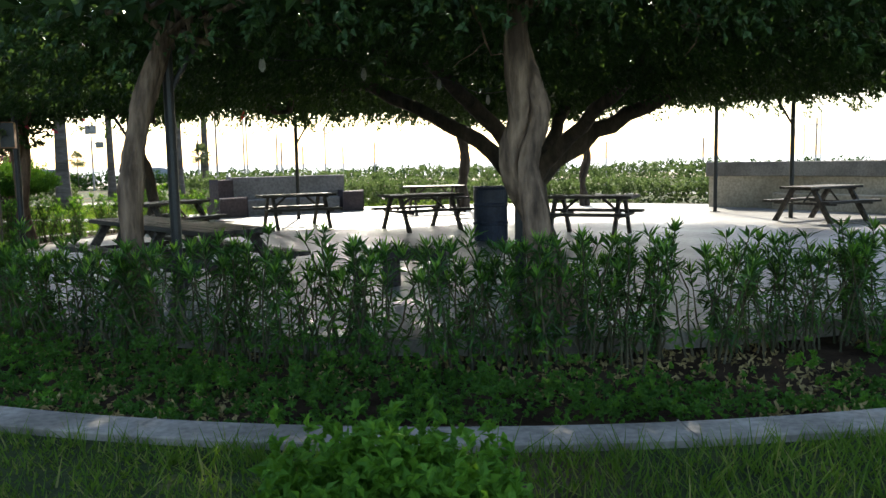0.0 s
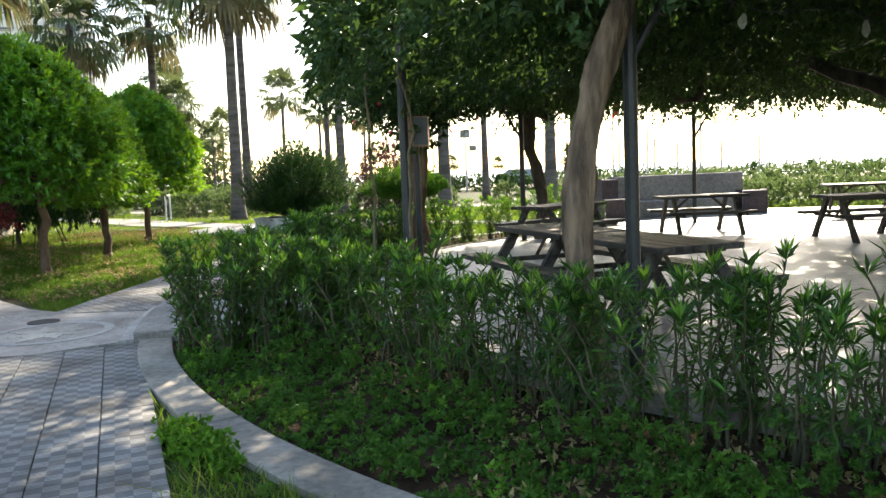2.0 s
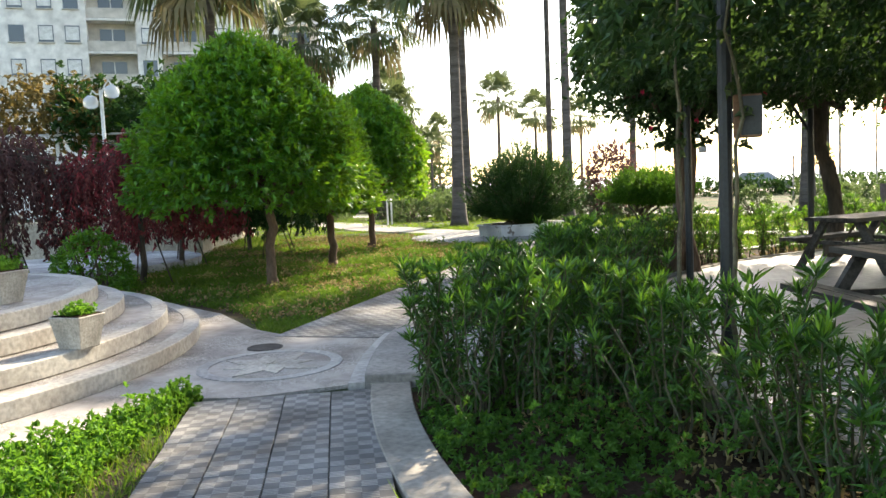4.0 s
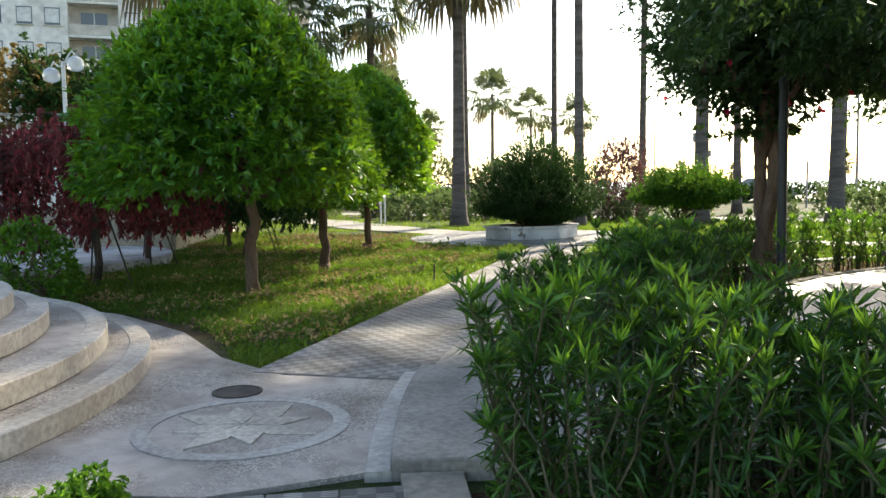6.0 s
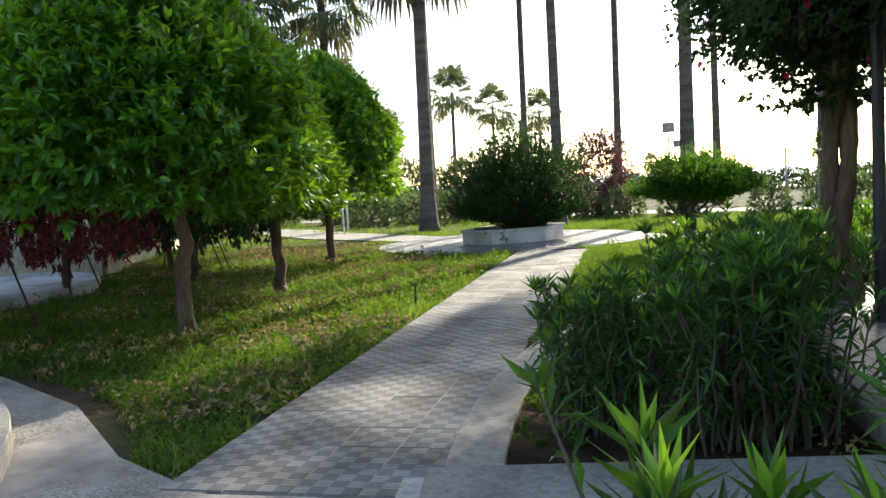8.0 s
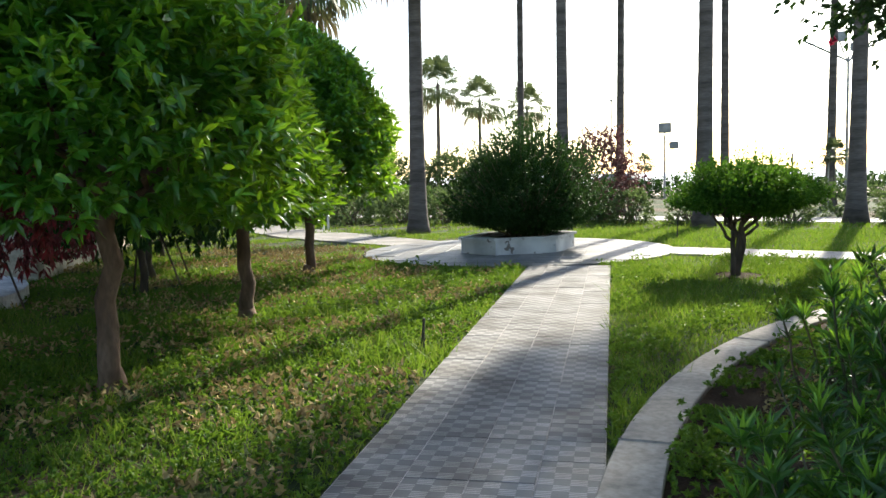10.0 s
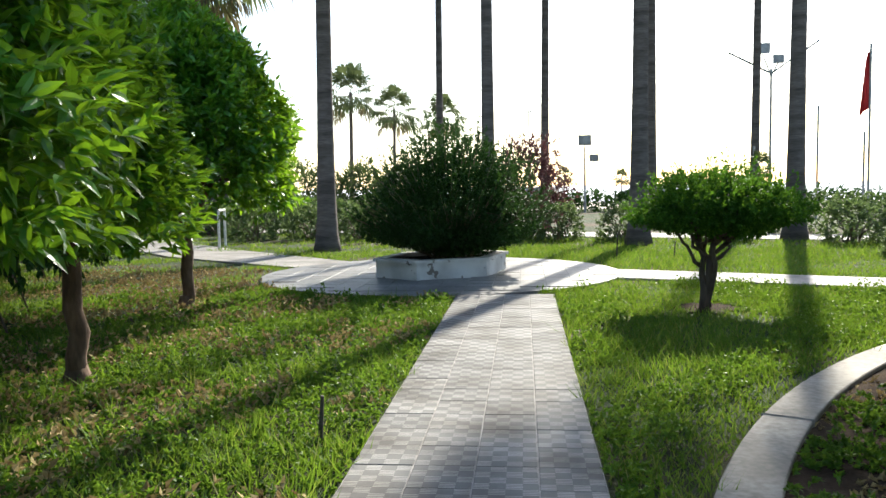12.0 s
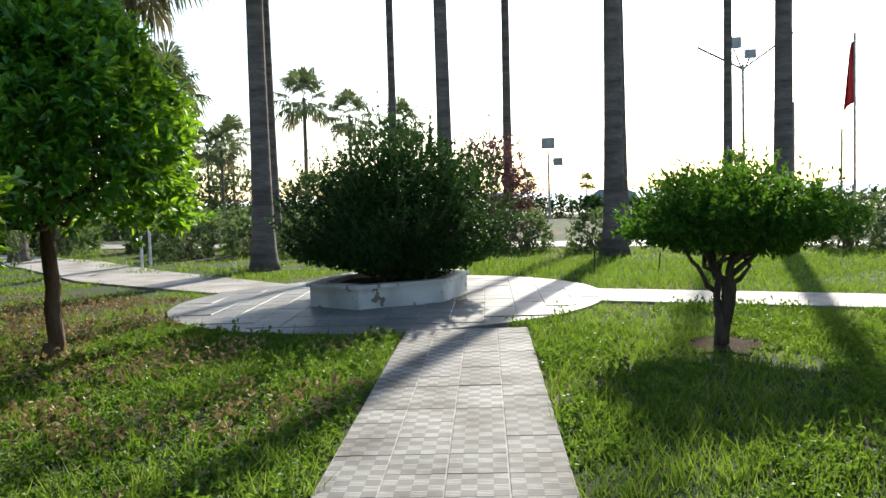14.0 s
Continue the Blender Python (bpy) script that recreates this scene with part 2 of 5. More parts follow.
def pebble_material():
    m, n, l, b = material("pebble_mosaic", 0.65, 0, 0.35)
    p = n.new("ShaderNodeNewGeometry").outputs["Position"]
    v = n.new("ShaderNodeTexVoronoi")
    v.inputs["Scale"].default_value = 58
    l.new(p, v.inputs["Vector"])
    e = n.new("ShaderNodeTexVoronoi")
    e.feature, e.inputs["Scale"].default_value = "DISTANCE_TO_EDGE", 58
    l.new(p, e.inputs["Vector"])
    sep = n.new("ShaderNodeSeparateColor")
    l.new(v.outputs["Color"], sep.inputs[0])
    stones = ramp(n, l, sep.outputs[0], [(0.0, (0.27, 0.24, 0.22)), (0.45, (0.4, 0.37, 0.335)), (1.0, (0.54, 0.5, 0.45))])
    gap = ramp(n, l, e.outputs["Distance"], [(0.02, (0.4, 0.37, 0.34)), (0.12, (1, 1, 1))])
    stones = mix(n, l, stones, gap, 0.9, "MULTIPLY")
    cement = ramp(n, l, noise_at(n, l, 7, 6, "World"), [(0.3, (0.33, 0.295, 0.265)), (0.7, (0.47, 0.425, 0.38))])
    worn = ramp(n, l, noise_at(n, l, 1.1, 6, "World"), [(0.44, (0, 0, 0)), (0.56, (1, 1, 1))])
    stain = ramp(n, l, noise_at(n, l, 2.1, 6, "World"), [(0.32, (0.5, 0.47, 0.44)), (0.55, (1, 1, 1))])
    l.new(mix(n, l, mix(n, l, stones, cement, worn), stain, 0.8, "MULTIPLY"), b.inputs["Base Color"])
    bump(n, l, b, mix(n, l, gap, (1, 1, 1), worn), 0.5, 0.006)
    return m


def chipped_paint():
    m, n, l, b = material("chipped_white", 0.8, 0, 0.3)
    stain = ramp(n, l, noise_at(n, l, 2.0, 5), [(0.35, (0.42, 0.41, 0.4)), (0.65, (0.68, 0.67, 0.65))])
    chip = noise_at(n, l, 5.5, 6)
    hole = ramp(n, l, chip, [(0.63, (1, 1, 1)), (0.66, (0.32, 0.27, 0.24))])
    l.new(mix(n, l, stain, hole, 0.95, "MULTIPLY"), b.inputs["Base Color"])
    bump(n, l, b, hole, 0.4, 0.004)
    return m


M["chipped"] = chipped_paint()
M["ground"] = ground_material()
M["paver"] = paver_material("paver", (0.25, 0.243, 0.232), (0.34, 0.328, 0.31))
M["pebble"] = pebble_material()
M["slab"] = rough_stuff("slab", (0.13, 0.125, 0.12), (0.25, 0.24, 0.228), 0.9, 20, 0.5, 0.3, 0.003, kind="World")


# ---- building helpers ----
def mesh_np(name, verts, faces, smooth=False):
    """A mesh from arrays: faces is a list of integer arrays of equal row length each."""
    me = bpy.data.meshes.new(name)
    verts = np.asarray(verts, np.float32)
    faces = [np.asarray(f, np.int32) for f in faces if len(f)]
    me.vertices.add(len(verts))
    me.vertices.foreach_set("co", verts.ravel())
    loops = np.concatenate([f.ravel() for f in faces])
    totals = np.concatenate([np.full(len(f), f.shape[1], np.int32) for f in faces])
    me.loops.add(len(loops))
    me.loops.foreach_set("vertex_index", loops)
    me.polygons.add(len(totals))
    me.polygons.foreach_set("loop_start", np.concatenate([[0], np.cumsum(totals)[:-1]]).astype(np.int32))
    me.polygons.foreach_set("loop_total", totals)
    me.polygons.foreach_set("use_smooth", np.full(len(totals), smooth, bool))
    me.update(calc_edges=True)
    return me


class Geo:
    """Collects quads and triangles."""

    def __init__(self):
        self.v, self.q, self.t, self.ngon, self.n = [], [], [], [], 0

    def add(self, verts, quads=(), tris=()):
        verts = np.asarray(verts, float).reshape(-1, 3)
        if len(quads):
            self.q.append(np.asarray(quads, int) + self.n)
        if len(tris):
            self.t.append(np.asarray(tris, int) + self.n)
        self.v.append(verts)
        self.n += len(verts)
        return self

    def box(self, centre, size, m=None, taper=0.0):
        x, y, z = (s / 2 for s in size)
        k = 1 - taper
        v = np.array([(-x * k, -y * k, -z), (x * k, -y * k, -z), (x * k, y * k, -z), (-x * k, y * k, -z), (-x, -y, z), (x, -y, z), (x, y, z), (-x, y, z)])
        if m is not None:
            v = v @ np.array(m.to_3x3()).T
        return self.add(v + np.array(centre), [(3, 2, 1, 0), (4, 5, 6, 7), (0, 1, 5, 4), (1, 2, 6, 5), (2, 3, 7, 6), (3, 0, 4, 7)])

    def tube(self, pts, radii, sides=8, caps=True, rough=0.0):
        pts = np.asarray(pts, float)
        radii = np.broadcast_to(np.asarray(radii, float), (len(pts),))
        d = np.gradient(pts, axis=0)
        d /= np.linalg.norm(d, axis=1)[:, None] + 1e-9
        ref = np.array([0.0, 0, 1]) if abs(d[:, 2]).mean() < 0.8 else np.array([1.0, 0, 0])
        u = np.cross(d, ref)
        u /= np.linalg.norm(u, axis=1)[:, None] + 1e-9
        w = np.cross(d, u)
        a = np.arange(sides) * 2 * np.pi / sides
        v = pts[:, None] + radii[:, None, None] * (u[:, None] * np.cos(a)[None, :, None] + w[:, None] * np.sin(a)[None, :, None])
        if rough:
            i, j = np.meshgrid(np.arange(len(pts)), a, indexing="ij")
            f = 0.55 * np.sin(j * 4 + i * 0.22 + np.sin(i * 0.5) * 0.8) + 0.5 * np.sin(j * 9 - i * 0.31 + 1.0) + 0.45 * np.sin(j * 6 + i * 1.3) * np.sin(i * 0.7)
            v = pts[:, None] + (v - pts[:, None]) * (1 + rough * f)[:, :, None]
        k = len(pts)
        i, j = np.meshgrid(np.arange(k - 1), np.arange(sides), indexing="ij")
        i, j = i.ravel(), j.ravel()
        q = np.stack([i * sides + j, i * sides + (j + 1) % sides, (i + 1) * sides + (j + 1) % sides, (i + 1) * sides + j], 1)
        v = v.reshape(-1, 3)
        t = []
        if caps:
            v = np.vstack([v, pts[:1], pts[-1:]])
            for s in range(sides):
                t += [(k * sides, (s + 1) % sides, s), (k * sides + 1, (k - 1) * sides + s, (k - 1) * sides + (s + 1) % sides)]
        return self.add(v, q, t)

    def prism(self, outline, z0, z1):
        """An upright prism over a flat outline given counter-clockwise."""
        o = np.asarray(outline, float)
        k = len(o)
        v = np.vstack([np.c_[o, np.full(k, z0)], np.c_[o, np.full(k, z1)]])
        q = [(i, (i + 1) % k, k + (i + 1) % k, k + i) for i in range(k)]
        self.add(v, q)
        self.ngon.append(np.arange(k)[None, :] + self.n - k)
        return self

    def mesh(self, name, smooth=False):
        v = np.vstack(self.v)
        faces = []
        if self.q:
            faces.append(np.vstack(self.q))
        if self.t:
            faces.append(np.vstack(self.t))
        return mesh_np(name, v, faces + self.ngon, smooth)


def place(name, me, mat, parent=None, label="", m=None):
    """Links a mesh as one object, under a parent when given."""
    ob = new(name, me)
    if mat is not None and not me.materials:
        me.materials.append(mat)
    if parent is not None:
        ob.parent = parent
    if m is not None:
        ob.matrix_basis = m
    if label:
        ob["label"] = label
    return ob


def part(name, geo, mat, parent, label="", smooth=False, bevel=0.0):
    me = geo.mesh(name, smooth)
    if bevel:
        bm = bmesh.new()
        bm.from_mesh(me)
        bmesh.ops.bevel(bm, geom=bm.edges[:], offset=bevel, segments=1, affect="EDGES")
        bm.to_mesh(me)
        bm.free()
    return place(name, me, mat, parent, label)


def thing(name, m, label, category, group="", kind=""):
    ob = new(name)
    ob.empty_display_size = 0.2
    ob.matrix_basis = m
    return tagged(ob, label, category, group, kind)


def unit(a):
    return a / (np.linalg.norm(a, axis=-1, keepdims=True) + 1e-9)


def leaves(geo, base, axis, length, width, rng, fold=0.25, bend=0.25, simple=False):
    """Leaves with a folded midrib and a bent tip; base and axis are n x 3."""
    n = len(base)
    length = np.broadcast_to(length, (n,))[:, None]
    width = np.broadcast_to(width, (n,))[:, None]
    axis = unit(axis)
    side = unit(np.cross(axis, unit(rng.normal(size=(n, 3)) * 0.7 + np.array([0, 0, 1.0]))))
    up = np.cross(side, axis)
    mid = base + axis * length * 0.45
    tip = base + axis * length * (1 - bend * 0.2) - up * length * bend
    lift = up * width * fold
    left, right = mid + side * width * 0.5 + lift, mid - side * width * 0.5 + lift
    i = np.arange(n)
    if simple:
        v = np.stack([base, right, tip, left], 1).reshape(-1, 3)
        geo.add(v, (i[:, None] * 4 + np.array([0, 1, 2, 3])))
    else:
        v = np.stack([base, right, tip, left, mid], 1).reshape(-1, 3)
        f = np.array([[0, 1, 4], [4, 1, 2], [0, 4, 3], [4, 2, 3]])
        geo.add(v, (), (i[:, None, None] * 5 + f[None]).reshape(-1, 3))
    return geo


def broad_leaves(geo, base, axis, length, width, rng, fold=0.3, bend=0.3):
    """Oval pointed leaves with a midrib fold and a drooping tip."""
    n = len(base)
    length, width = length[:, None], width[:, None]
    axis = unit(axis)
    side = unit(np.cross(axis, unit(rng.normal(size=(n, 3)) * 0.6 + np.array([0, 0, 1.0]))))
    up = np.cross(side, axis)

    def at(s, w):
        return base + axis * length * s - up * length * bend * s * s + side * width * w + up * width * abs(w) * fold

    v = np.stack([at(0, 0), at(0.28, 0.42), at(0.62, 0.4), at(1, 0), at(0.62, -0.4), at(0.28, -0.42), at(0.28, 0), at(0.62, 0)], 1).reshape(-1, 3)
    i = np.arange(n)[:, None, None] * 8
    t = np.array([[0, 6, 1], [7, 3, 2], [0, 5, 6], [7, 4, 3]])
    q = np.array([[6, 7, 2, 1], [5, 4, 7, 6]])
    geo.add(v, (i + q[None]).reshape(-1, 4), (i + t[None]).reshape(-1, 3))
    return geo


def sprays(geo, centres, dirs, per, length, width, spread, rng, reach=0.1, simple=False, droop=0.0, bend=0.25, broad=False):
    """Twig tips: each centre carries some leaves fanned round its direction."""
    c = np.repeat(centres, per, 0)
    d = np.repeat(unit(dirs), per, 0)
    k = len(c)
    ax = d + rng.normal(size=(k, 3)) * spread
    ax[:, 2] -= droop
    base = c - d * (rng.random((k, 1)) * reach)
    ln = length * rng.uniform(0.65, 1.15, k)
    if broad:
        broad_leaves(geo, base, ax, ln, width * rng.uniform(0.75, 1.15, k), rng)
        return geo
    return leaves(geo, base, ax, ln, width * rng.uniform(0.75, 1.15, k), rng, simple=simple, bend=bend)


CENTRE, RIM, BED_IN, BED_OUT = np.array((0.6, 14.45)), 8.0, 8.25, 9.97
PLAZA, KERB_OUT = np.array((-15.65, 22.9)), 10.27
STEPS = np.array((-13.0, 5.0))
D_ONE, N_ONE = np.array((-0.716, 0.698)), np.array((0.698, 0.716))
D_TWO, N_TWO = np.array((-0.364, 0.931)), np.array((0.931, 0.364))
TILE = 0.335


def polar(r, degrees, c=CENTRE):
    a = radians(degrees)
    return np.array((c[0] + r * math.cos(a), c[1] + r * math.sin(a)))


def ring(geo, c, r0, r1, a0, a1, z0, z1, steps=48):
    """A curved solid bar."""
    a = np.radians(np.linspace(a0, a1, steps + 1))
    cs = np.c_[np.cos(a), np.sin(a)]
    rows = [np.c_[c + cs * r, np.full(len(a), z)] for r, z in ((r0, z0), (r1, z0), (r1, z1), (r0, z1))]
    v = np.stack(rows, 1).reshape(-1, 3)
    i = np.arange(steps)[:, None] * 4
    q = np.vstack([i + np.array([k, 4 + k, 4 + (k + 1) % 4, (k + 1) % 4]) for k in range(4)])
    e = steps * 4
    return geo.add(v, np.vstack([q, [[3, 2, 1, 0]], [[e, e + 1, e + 2, e + 3]]]))


# ---- the setting ----
def setting(name, geo, mat, label, category, bevel=0.0, smooth=False):
    return tagged(part(name, geo, mat, None, "", smooth, bevel), label, category, "", "structure")


g = Geo().add([(-3000, -3000, -0.03), (3000, -3000, -0.03), (3000, 3000, -0.03), (-3000, 3000, -0.03)], [(0, 1, 2, 3)])
setting("ground", g, M["ground"], "patchy green lawn ground with bare dry soil", "ground")
g = Geo().prism([(-300, 62), (300, 62), (300, 84), (-300, 84)], -0.028, -0.02)
setting("beach", g, M["sand"], "pale sand strip beyond the hedges", "beach")
# flat sea sheet whose near-white colour stands for glare and haze
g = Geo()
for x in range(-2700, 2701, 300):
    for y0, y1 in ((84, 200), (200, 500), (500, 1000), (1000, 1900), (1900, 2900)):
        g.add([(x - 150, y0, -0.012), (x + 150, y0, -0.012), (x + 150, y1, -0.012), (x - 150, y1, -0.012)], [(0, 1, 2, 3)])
setting("water", g, M["water"], "near-white matt sea to the horizon, its glare and haze painted in", "sea")

# patio: round floor under the canopy, wider towards the sea
out = [polar(RIM, a) for a in np.linspace(133, 380, 90)] + [polar(12.2, a) for a in np.linspace(20, 133, 50)]
patio = setting("patio_floor", Geo().prism(out, -0.1, 0.1), M["patio"], "smooth pale concrete patio floor, shiny in the backlight", "patio")
g = ring(Geo(), CENTRE, RIM - 0.0, RIM + 0.14, 133, 380, -0.05, 0.115, 90)
setting("patio_edging", g, M["kerb"], "low concrete edging round the patio", "edging", 0.006)
g = ring(Geo(), CENTRE, RIM + 0.14, BED_OUT, 222, 345, -0.09, -0.02, 60)
ring(g, CENTRE, RIM + 0.14, BED_OUT, 125, 208, -0.09, -0.02, 50)
setting("planting_bed", g, M["soil"], "brown soil bed between kerb and patio", "soil bed")
for a0, a1 in ((221, 345), (120, 209)):
    g = Geo()
    cut = np.linspace(a0, a1, int((a1 - a0) / 17) + 1)
    for p, q in zip(cut[:-1], cut[1:]):
        ring(g, CENTRE, BED_OUT, KERB_OUT, p + 0.015, q - 0.015, -0.12, 0.018, 12)
    setting("kerb", g, M["kerb"], "curved pale concrete kerb edging the planting bed", "kerb", 0.008)
out = [polar(RIM + 0.1, 209)] + [polar(10.322, a) for a in np.linspace(209.2, 220.8, 9)] + [polar(RIM + 0.1, 222)]
setting("entry_slab", Geo().prism(out, -0.05, 0.085), M["concrete"], "worn concrete slab leading onto the patio", "slab", 0.008)
g = ring(Geo(), CENTRE, 10.325, 10.45, 209, 220.8, -0.03, 0.02, 10)
setting("marble_strip", g, M["marble"], "pale stone strip bordering the pebble paving", "edging", 0.004)

# pebble plaza with the round star
out = [(-7.3, 7.75), (-8.4, 9.22), (-9.3, 8.85), (-10.2, 9.0), (-11.5, 9.55), (-13.1, 9.85), (-15.0, 9.8), (-18.4, 8.6), (-18.5, 0), (-10, 0), (-8.0, 3.6), (-7.6, 5.1), (-8.15, 6.75), (-7.75, 7.0)]
setting("plaza_paving", Geo().prism(out[::-1], -0.05, 0.0), M["pebble"], "pebble mosaic plaza paving, pale and worn", "paving")
STAR = np.array((-8.49, 7.84))
star = tagged(thing("star_medallion", pose(STAR[0], STAR[1], 0.004, 0, 0, 12), "round pebble medallion with a pale eight-pointed star", "mosaic"), kind="structure")
part("ring", ring(Geo(), np.zeros(2), 0.53, 0.63, 0, 360, -0.01, 0.004, 48), M["marble"], star)
for k in range(8):
    r = 0.5 if k % 2 == 0 else 0.4
    a = radians(45 * k)
    d, s = np.array((math.cos(a), math.sin(a))), np.array((-math.sin(a), math.cos(a)))
    o = [d * 0.02, d * r * 0.5 - s * 0.095, d * r, d * r * 0.5 + s * 0.095]
    part("star_point", Geo().prism(o, -0.01, 0.003 + 0.0005 * k), M["step"], star)
lid = thing("drain_cover", pose(-9.16, 8.33, 0.003) @ Matrix.Diagonal((0.8, 0.8, 1, 1)), "dark rusty round drain cover in the paving", "drain cover")
part("plate", Geo().tube([(0, 0, -0.01), (0, 0, 0.004)], [0.19, 0.185], 20), M["metal_lid"], lid)
part("rim", ring(Geo(), np.zeros(2), 0.19, 0.215, 0, 360, -0.01, 0.006, 24), M["metal_lid"], lid)

# round steps
stair = tagged(thing("round_steps", pose(STEPS[0], STEPS[1], 0), "cream stone semicircular steps with pebbled treads", "steps"), kind="structure")
for r, z in ((4.33, 0.15), (4.0, 0.3), (3.56, 0.45), (3.3, 0.6)):
    part("riser", ring(Geo(), np.zeros(2), r - 0.17, r, -75, 200, z - 0.15, z, 90), M["step"], stair, "", False, 0.008)
    part("tread", ring(Geo(), np.zeros(2), r - 0.85, r - 0.17, -75, 200, z - 0.15, z - 0.006, 70), M["pebble"], stair)
part("landing", Geo().tube([(0, 0, 0.3), (0, 0, 0.59)], [2.6, 2.6], 60), M["pebble"], stair)

# planter plaza and further paths
g = Geo().prism([polar(3.12, a, PLAZA) for a in np.linspace(0, 354, 60)], -0.05, 0.012)
setting("round_paving", g, M["slab"], "round grey paved place about the planter", "paving")
g = Geo().prism([(-18.3, 22.75), (-18.0, 24.1), (-23.4, 26.4), (-27.5, 28.6), (-34, 31), (-35, 29.6), (-28, 26.6), (-23.5, 24.2)][::-1], -0.05, 0.008)
setting("side_path", g, M["concrete"], "pale concrete side path curving away", "path")
g = Geo().prism([(-12.9, 23.1), (-3.4, 22.95), (-3.4, 24.15), (-12.9, 24.4)], -0.05, 0.008)
setting("cross_path", g, M["concrete"], "straight pale concrete path across the lawn", "path")
g = Geo().prism([(-40, 33.6), (40, 33.0), (40, 35.2), (-40, 35.8)], -0.05, 0.0)
setting("far_promenade", g, M["concrete"], "pale promenade strip behind the shrubs", "path")

# curved seat wall and parapet walls on the sea side
wall = tagged(thing("seat_wall", pose(CENTRE[0], CENTRE[1], 0.1), "curved grey plastered seat wall with dark end blocks", "wall"), kind="structure")
zero = np.zeros(2)
part("back", ring(Geo(), zero, 10.9, 11.2, 108.5, 126.5, 0, 1.06, 30), M["grey_wall"], wall, "", False, 0.015)
part("seat", ring(Geo(), zero, 10.35, 10.9, 110, 126, 0, 0.42, 30), M["grey_wall"], wall, "", False, 0.015)
part("end_block", ring(Geo(), zero, 10.7, 11.25, 126.6, 129, 0, 1.0, 4), M["purple_wall"], wall, "", False, 0.02)
part("end_block", ring(Geo(), zero, 9.9, 10.6, 126.2, 131, 0, 0.52, 4), M["purple_wall"], wall, "", False, 0.03)
part("end_block", ring(Geo(), zero, 10.3, 10.9, 106.0, 109.5, 0, 0.58, 4), M["purple_wall"], wall, "", False, 0.03)
wall = tagged(thing("parapet_wall", pose(CENTRE[0], CENTRE[1], 0.1), "curved cream parapet wall with a thick grey coping", "wall"), kind="structure")
part("wall_body", ring(Geo(), zero, 10.95, 11.25, -10, 50.5, 0, 0.85, 50), M["cream_wall"], wall)
part("coping", ring(Geo(), zero, 10.88, 11.32, -10, 50.8, 0.85, 1.24, 50), M["concrete"], wall, "grey cement coping", False, 0.02)
part("ledge", ring(Geo(), zero, 10.55, 10.94, -10, 40, 0, 0.42, 40), M["cream_wall"], wall, "", False, 0.015)

# cream garden wall behind the orange trees, pale round platform
g = Geo()
for a, b in (((-27.0, 22.4), (-20.9, 15.8)), ((-20.9, 15.8), (-24.5, 9.0))):
    a, b = np.array(a), np.array(b)
    d = unit(b - a)
    n = np.array((-d[1], d[0])) * 0.12
    g.prism([a - n, b - n, b + n, a + n], -0.05, 0.95)
    g.prism([a - n * 1.4, b - n * 1.4, b + n * 1.4, a + n * 1.4], 0.952, 1.03)
setting("garden_wall", g, M["cream_wall"], "low cream garden wall behind the trees", "wall", 0.006)
g = Geo().prism([polar(3.1, a, (-20.6, 11.9)) for a in range(0, 360, 6)], -0.05, 0.16)
setting("round_platform", g, M["white_wall"], "low round white platform beside the lawn", "platform", 0.01)

# ---- planter with the big bush ----
def planter():
    mid = np.array((-15.52, 22.76))
    near = [np.array(c) - mid for c in ((-16.28, 21.77), (-15.39, 21.56), (-14.57, 22.47))]
    corners = near + [-c for c in near]
    top = thing("hexagonal_planter", pose(mid[0], mid[1], 0.012), "whitewashed hexagonal planter with chipped paint and a coping", "planter")
    for k in range(6):
        a, b = corners[k], corners[(k + 1) % 6]
        part("side_wall", Geo().prism([a * 0.88, a, b, b * 0.88], 0, 0.275), M["chipped"], top)
        part("coping", Geo().prism([a * 0.83, a * 1.05, b * 1.05, b * 0.83], 0.277, 0.328), M["chipped"], top, "", False, 0.006)
    part("soil", Geo().prism([c * 0.87 for c in corners], 0.0, 0.25), M["soil"], top)
    return top


planter()


# ---- vegetation ----
def bumps(p, scale, seed):
    """Smooth pseudo-random waves over points, about -1 to 1."""
    r = np.random.default_rng(seed)
    s = np.zeros(len(p))
    for k in range(5):
        w = r.normal(size=p.shape[1]) * scale * (1 + 0.5 * k)
        s += np.sin(p @ w + r.uniform(0, 6.28)) / (1 + 0.4 * k)
    return s / 2.2


def branch(geo, a, b, r0, r1, rng, sides=6, wander=0.08, steps=6):
    a, b = np.array(a, float), np.array(b, float)
    t = np.linspace(0, 1, steps + 1)[:, None]
    p = a + (b - a) * t
    p[1:-1] += rng.normal(size=(steps - 1, 3)) * wander * np.linalg.norm(b - a) * 0.4
    geo.tube(p, np.linspace(r0, r1, steps + 1), sides)
    return p


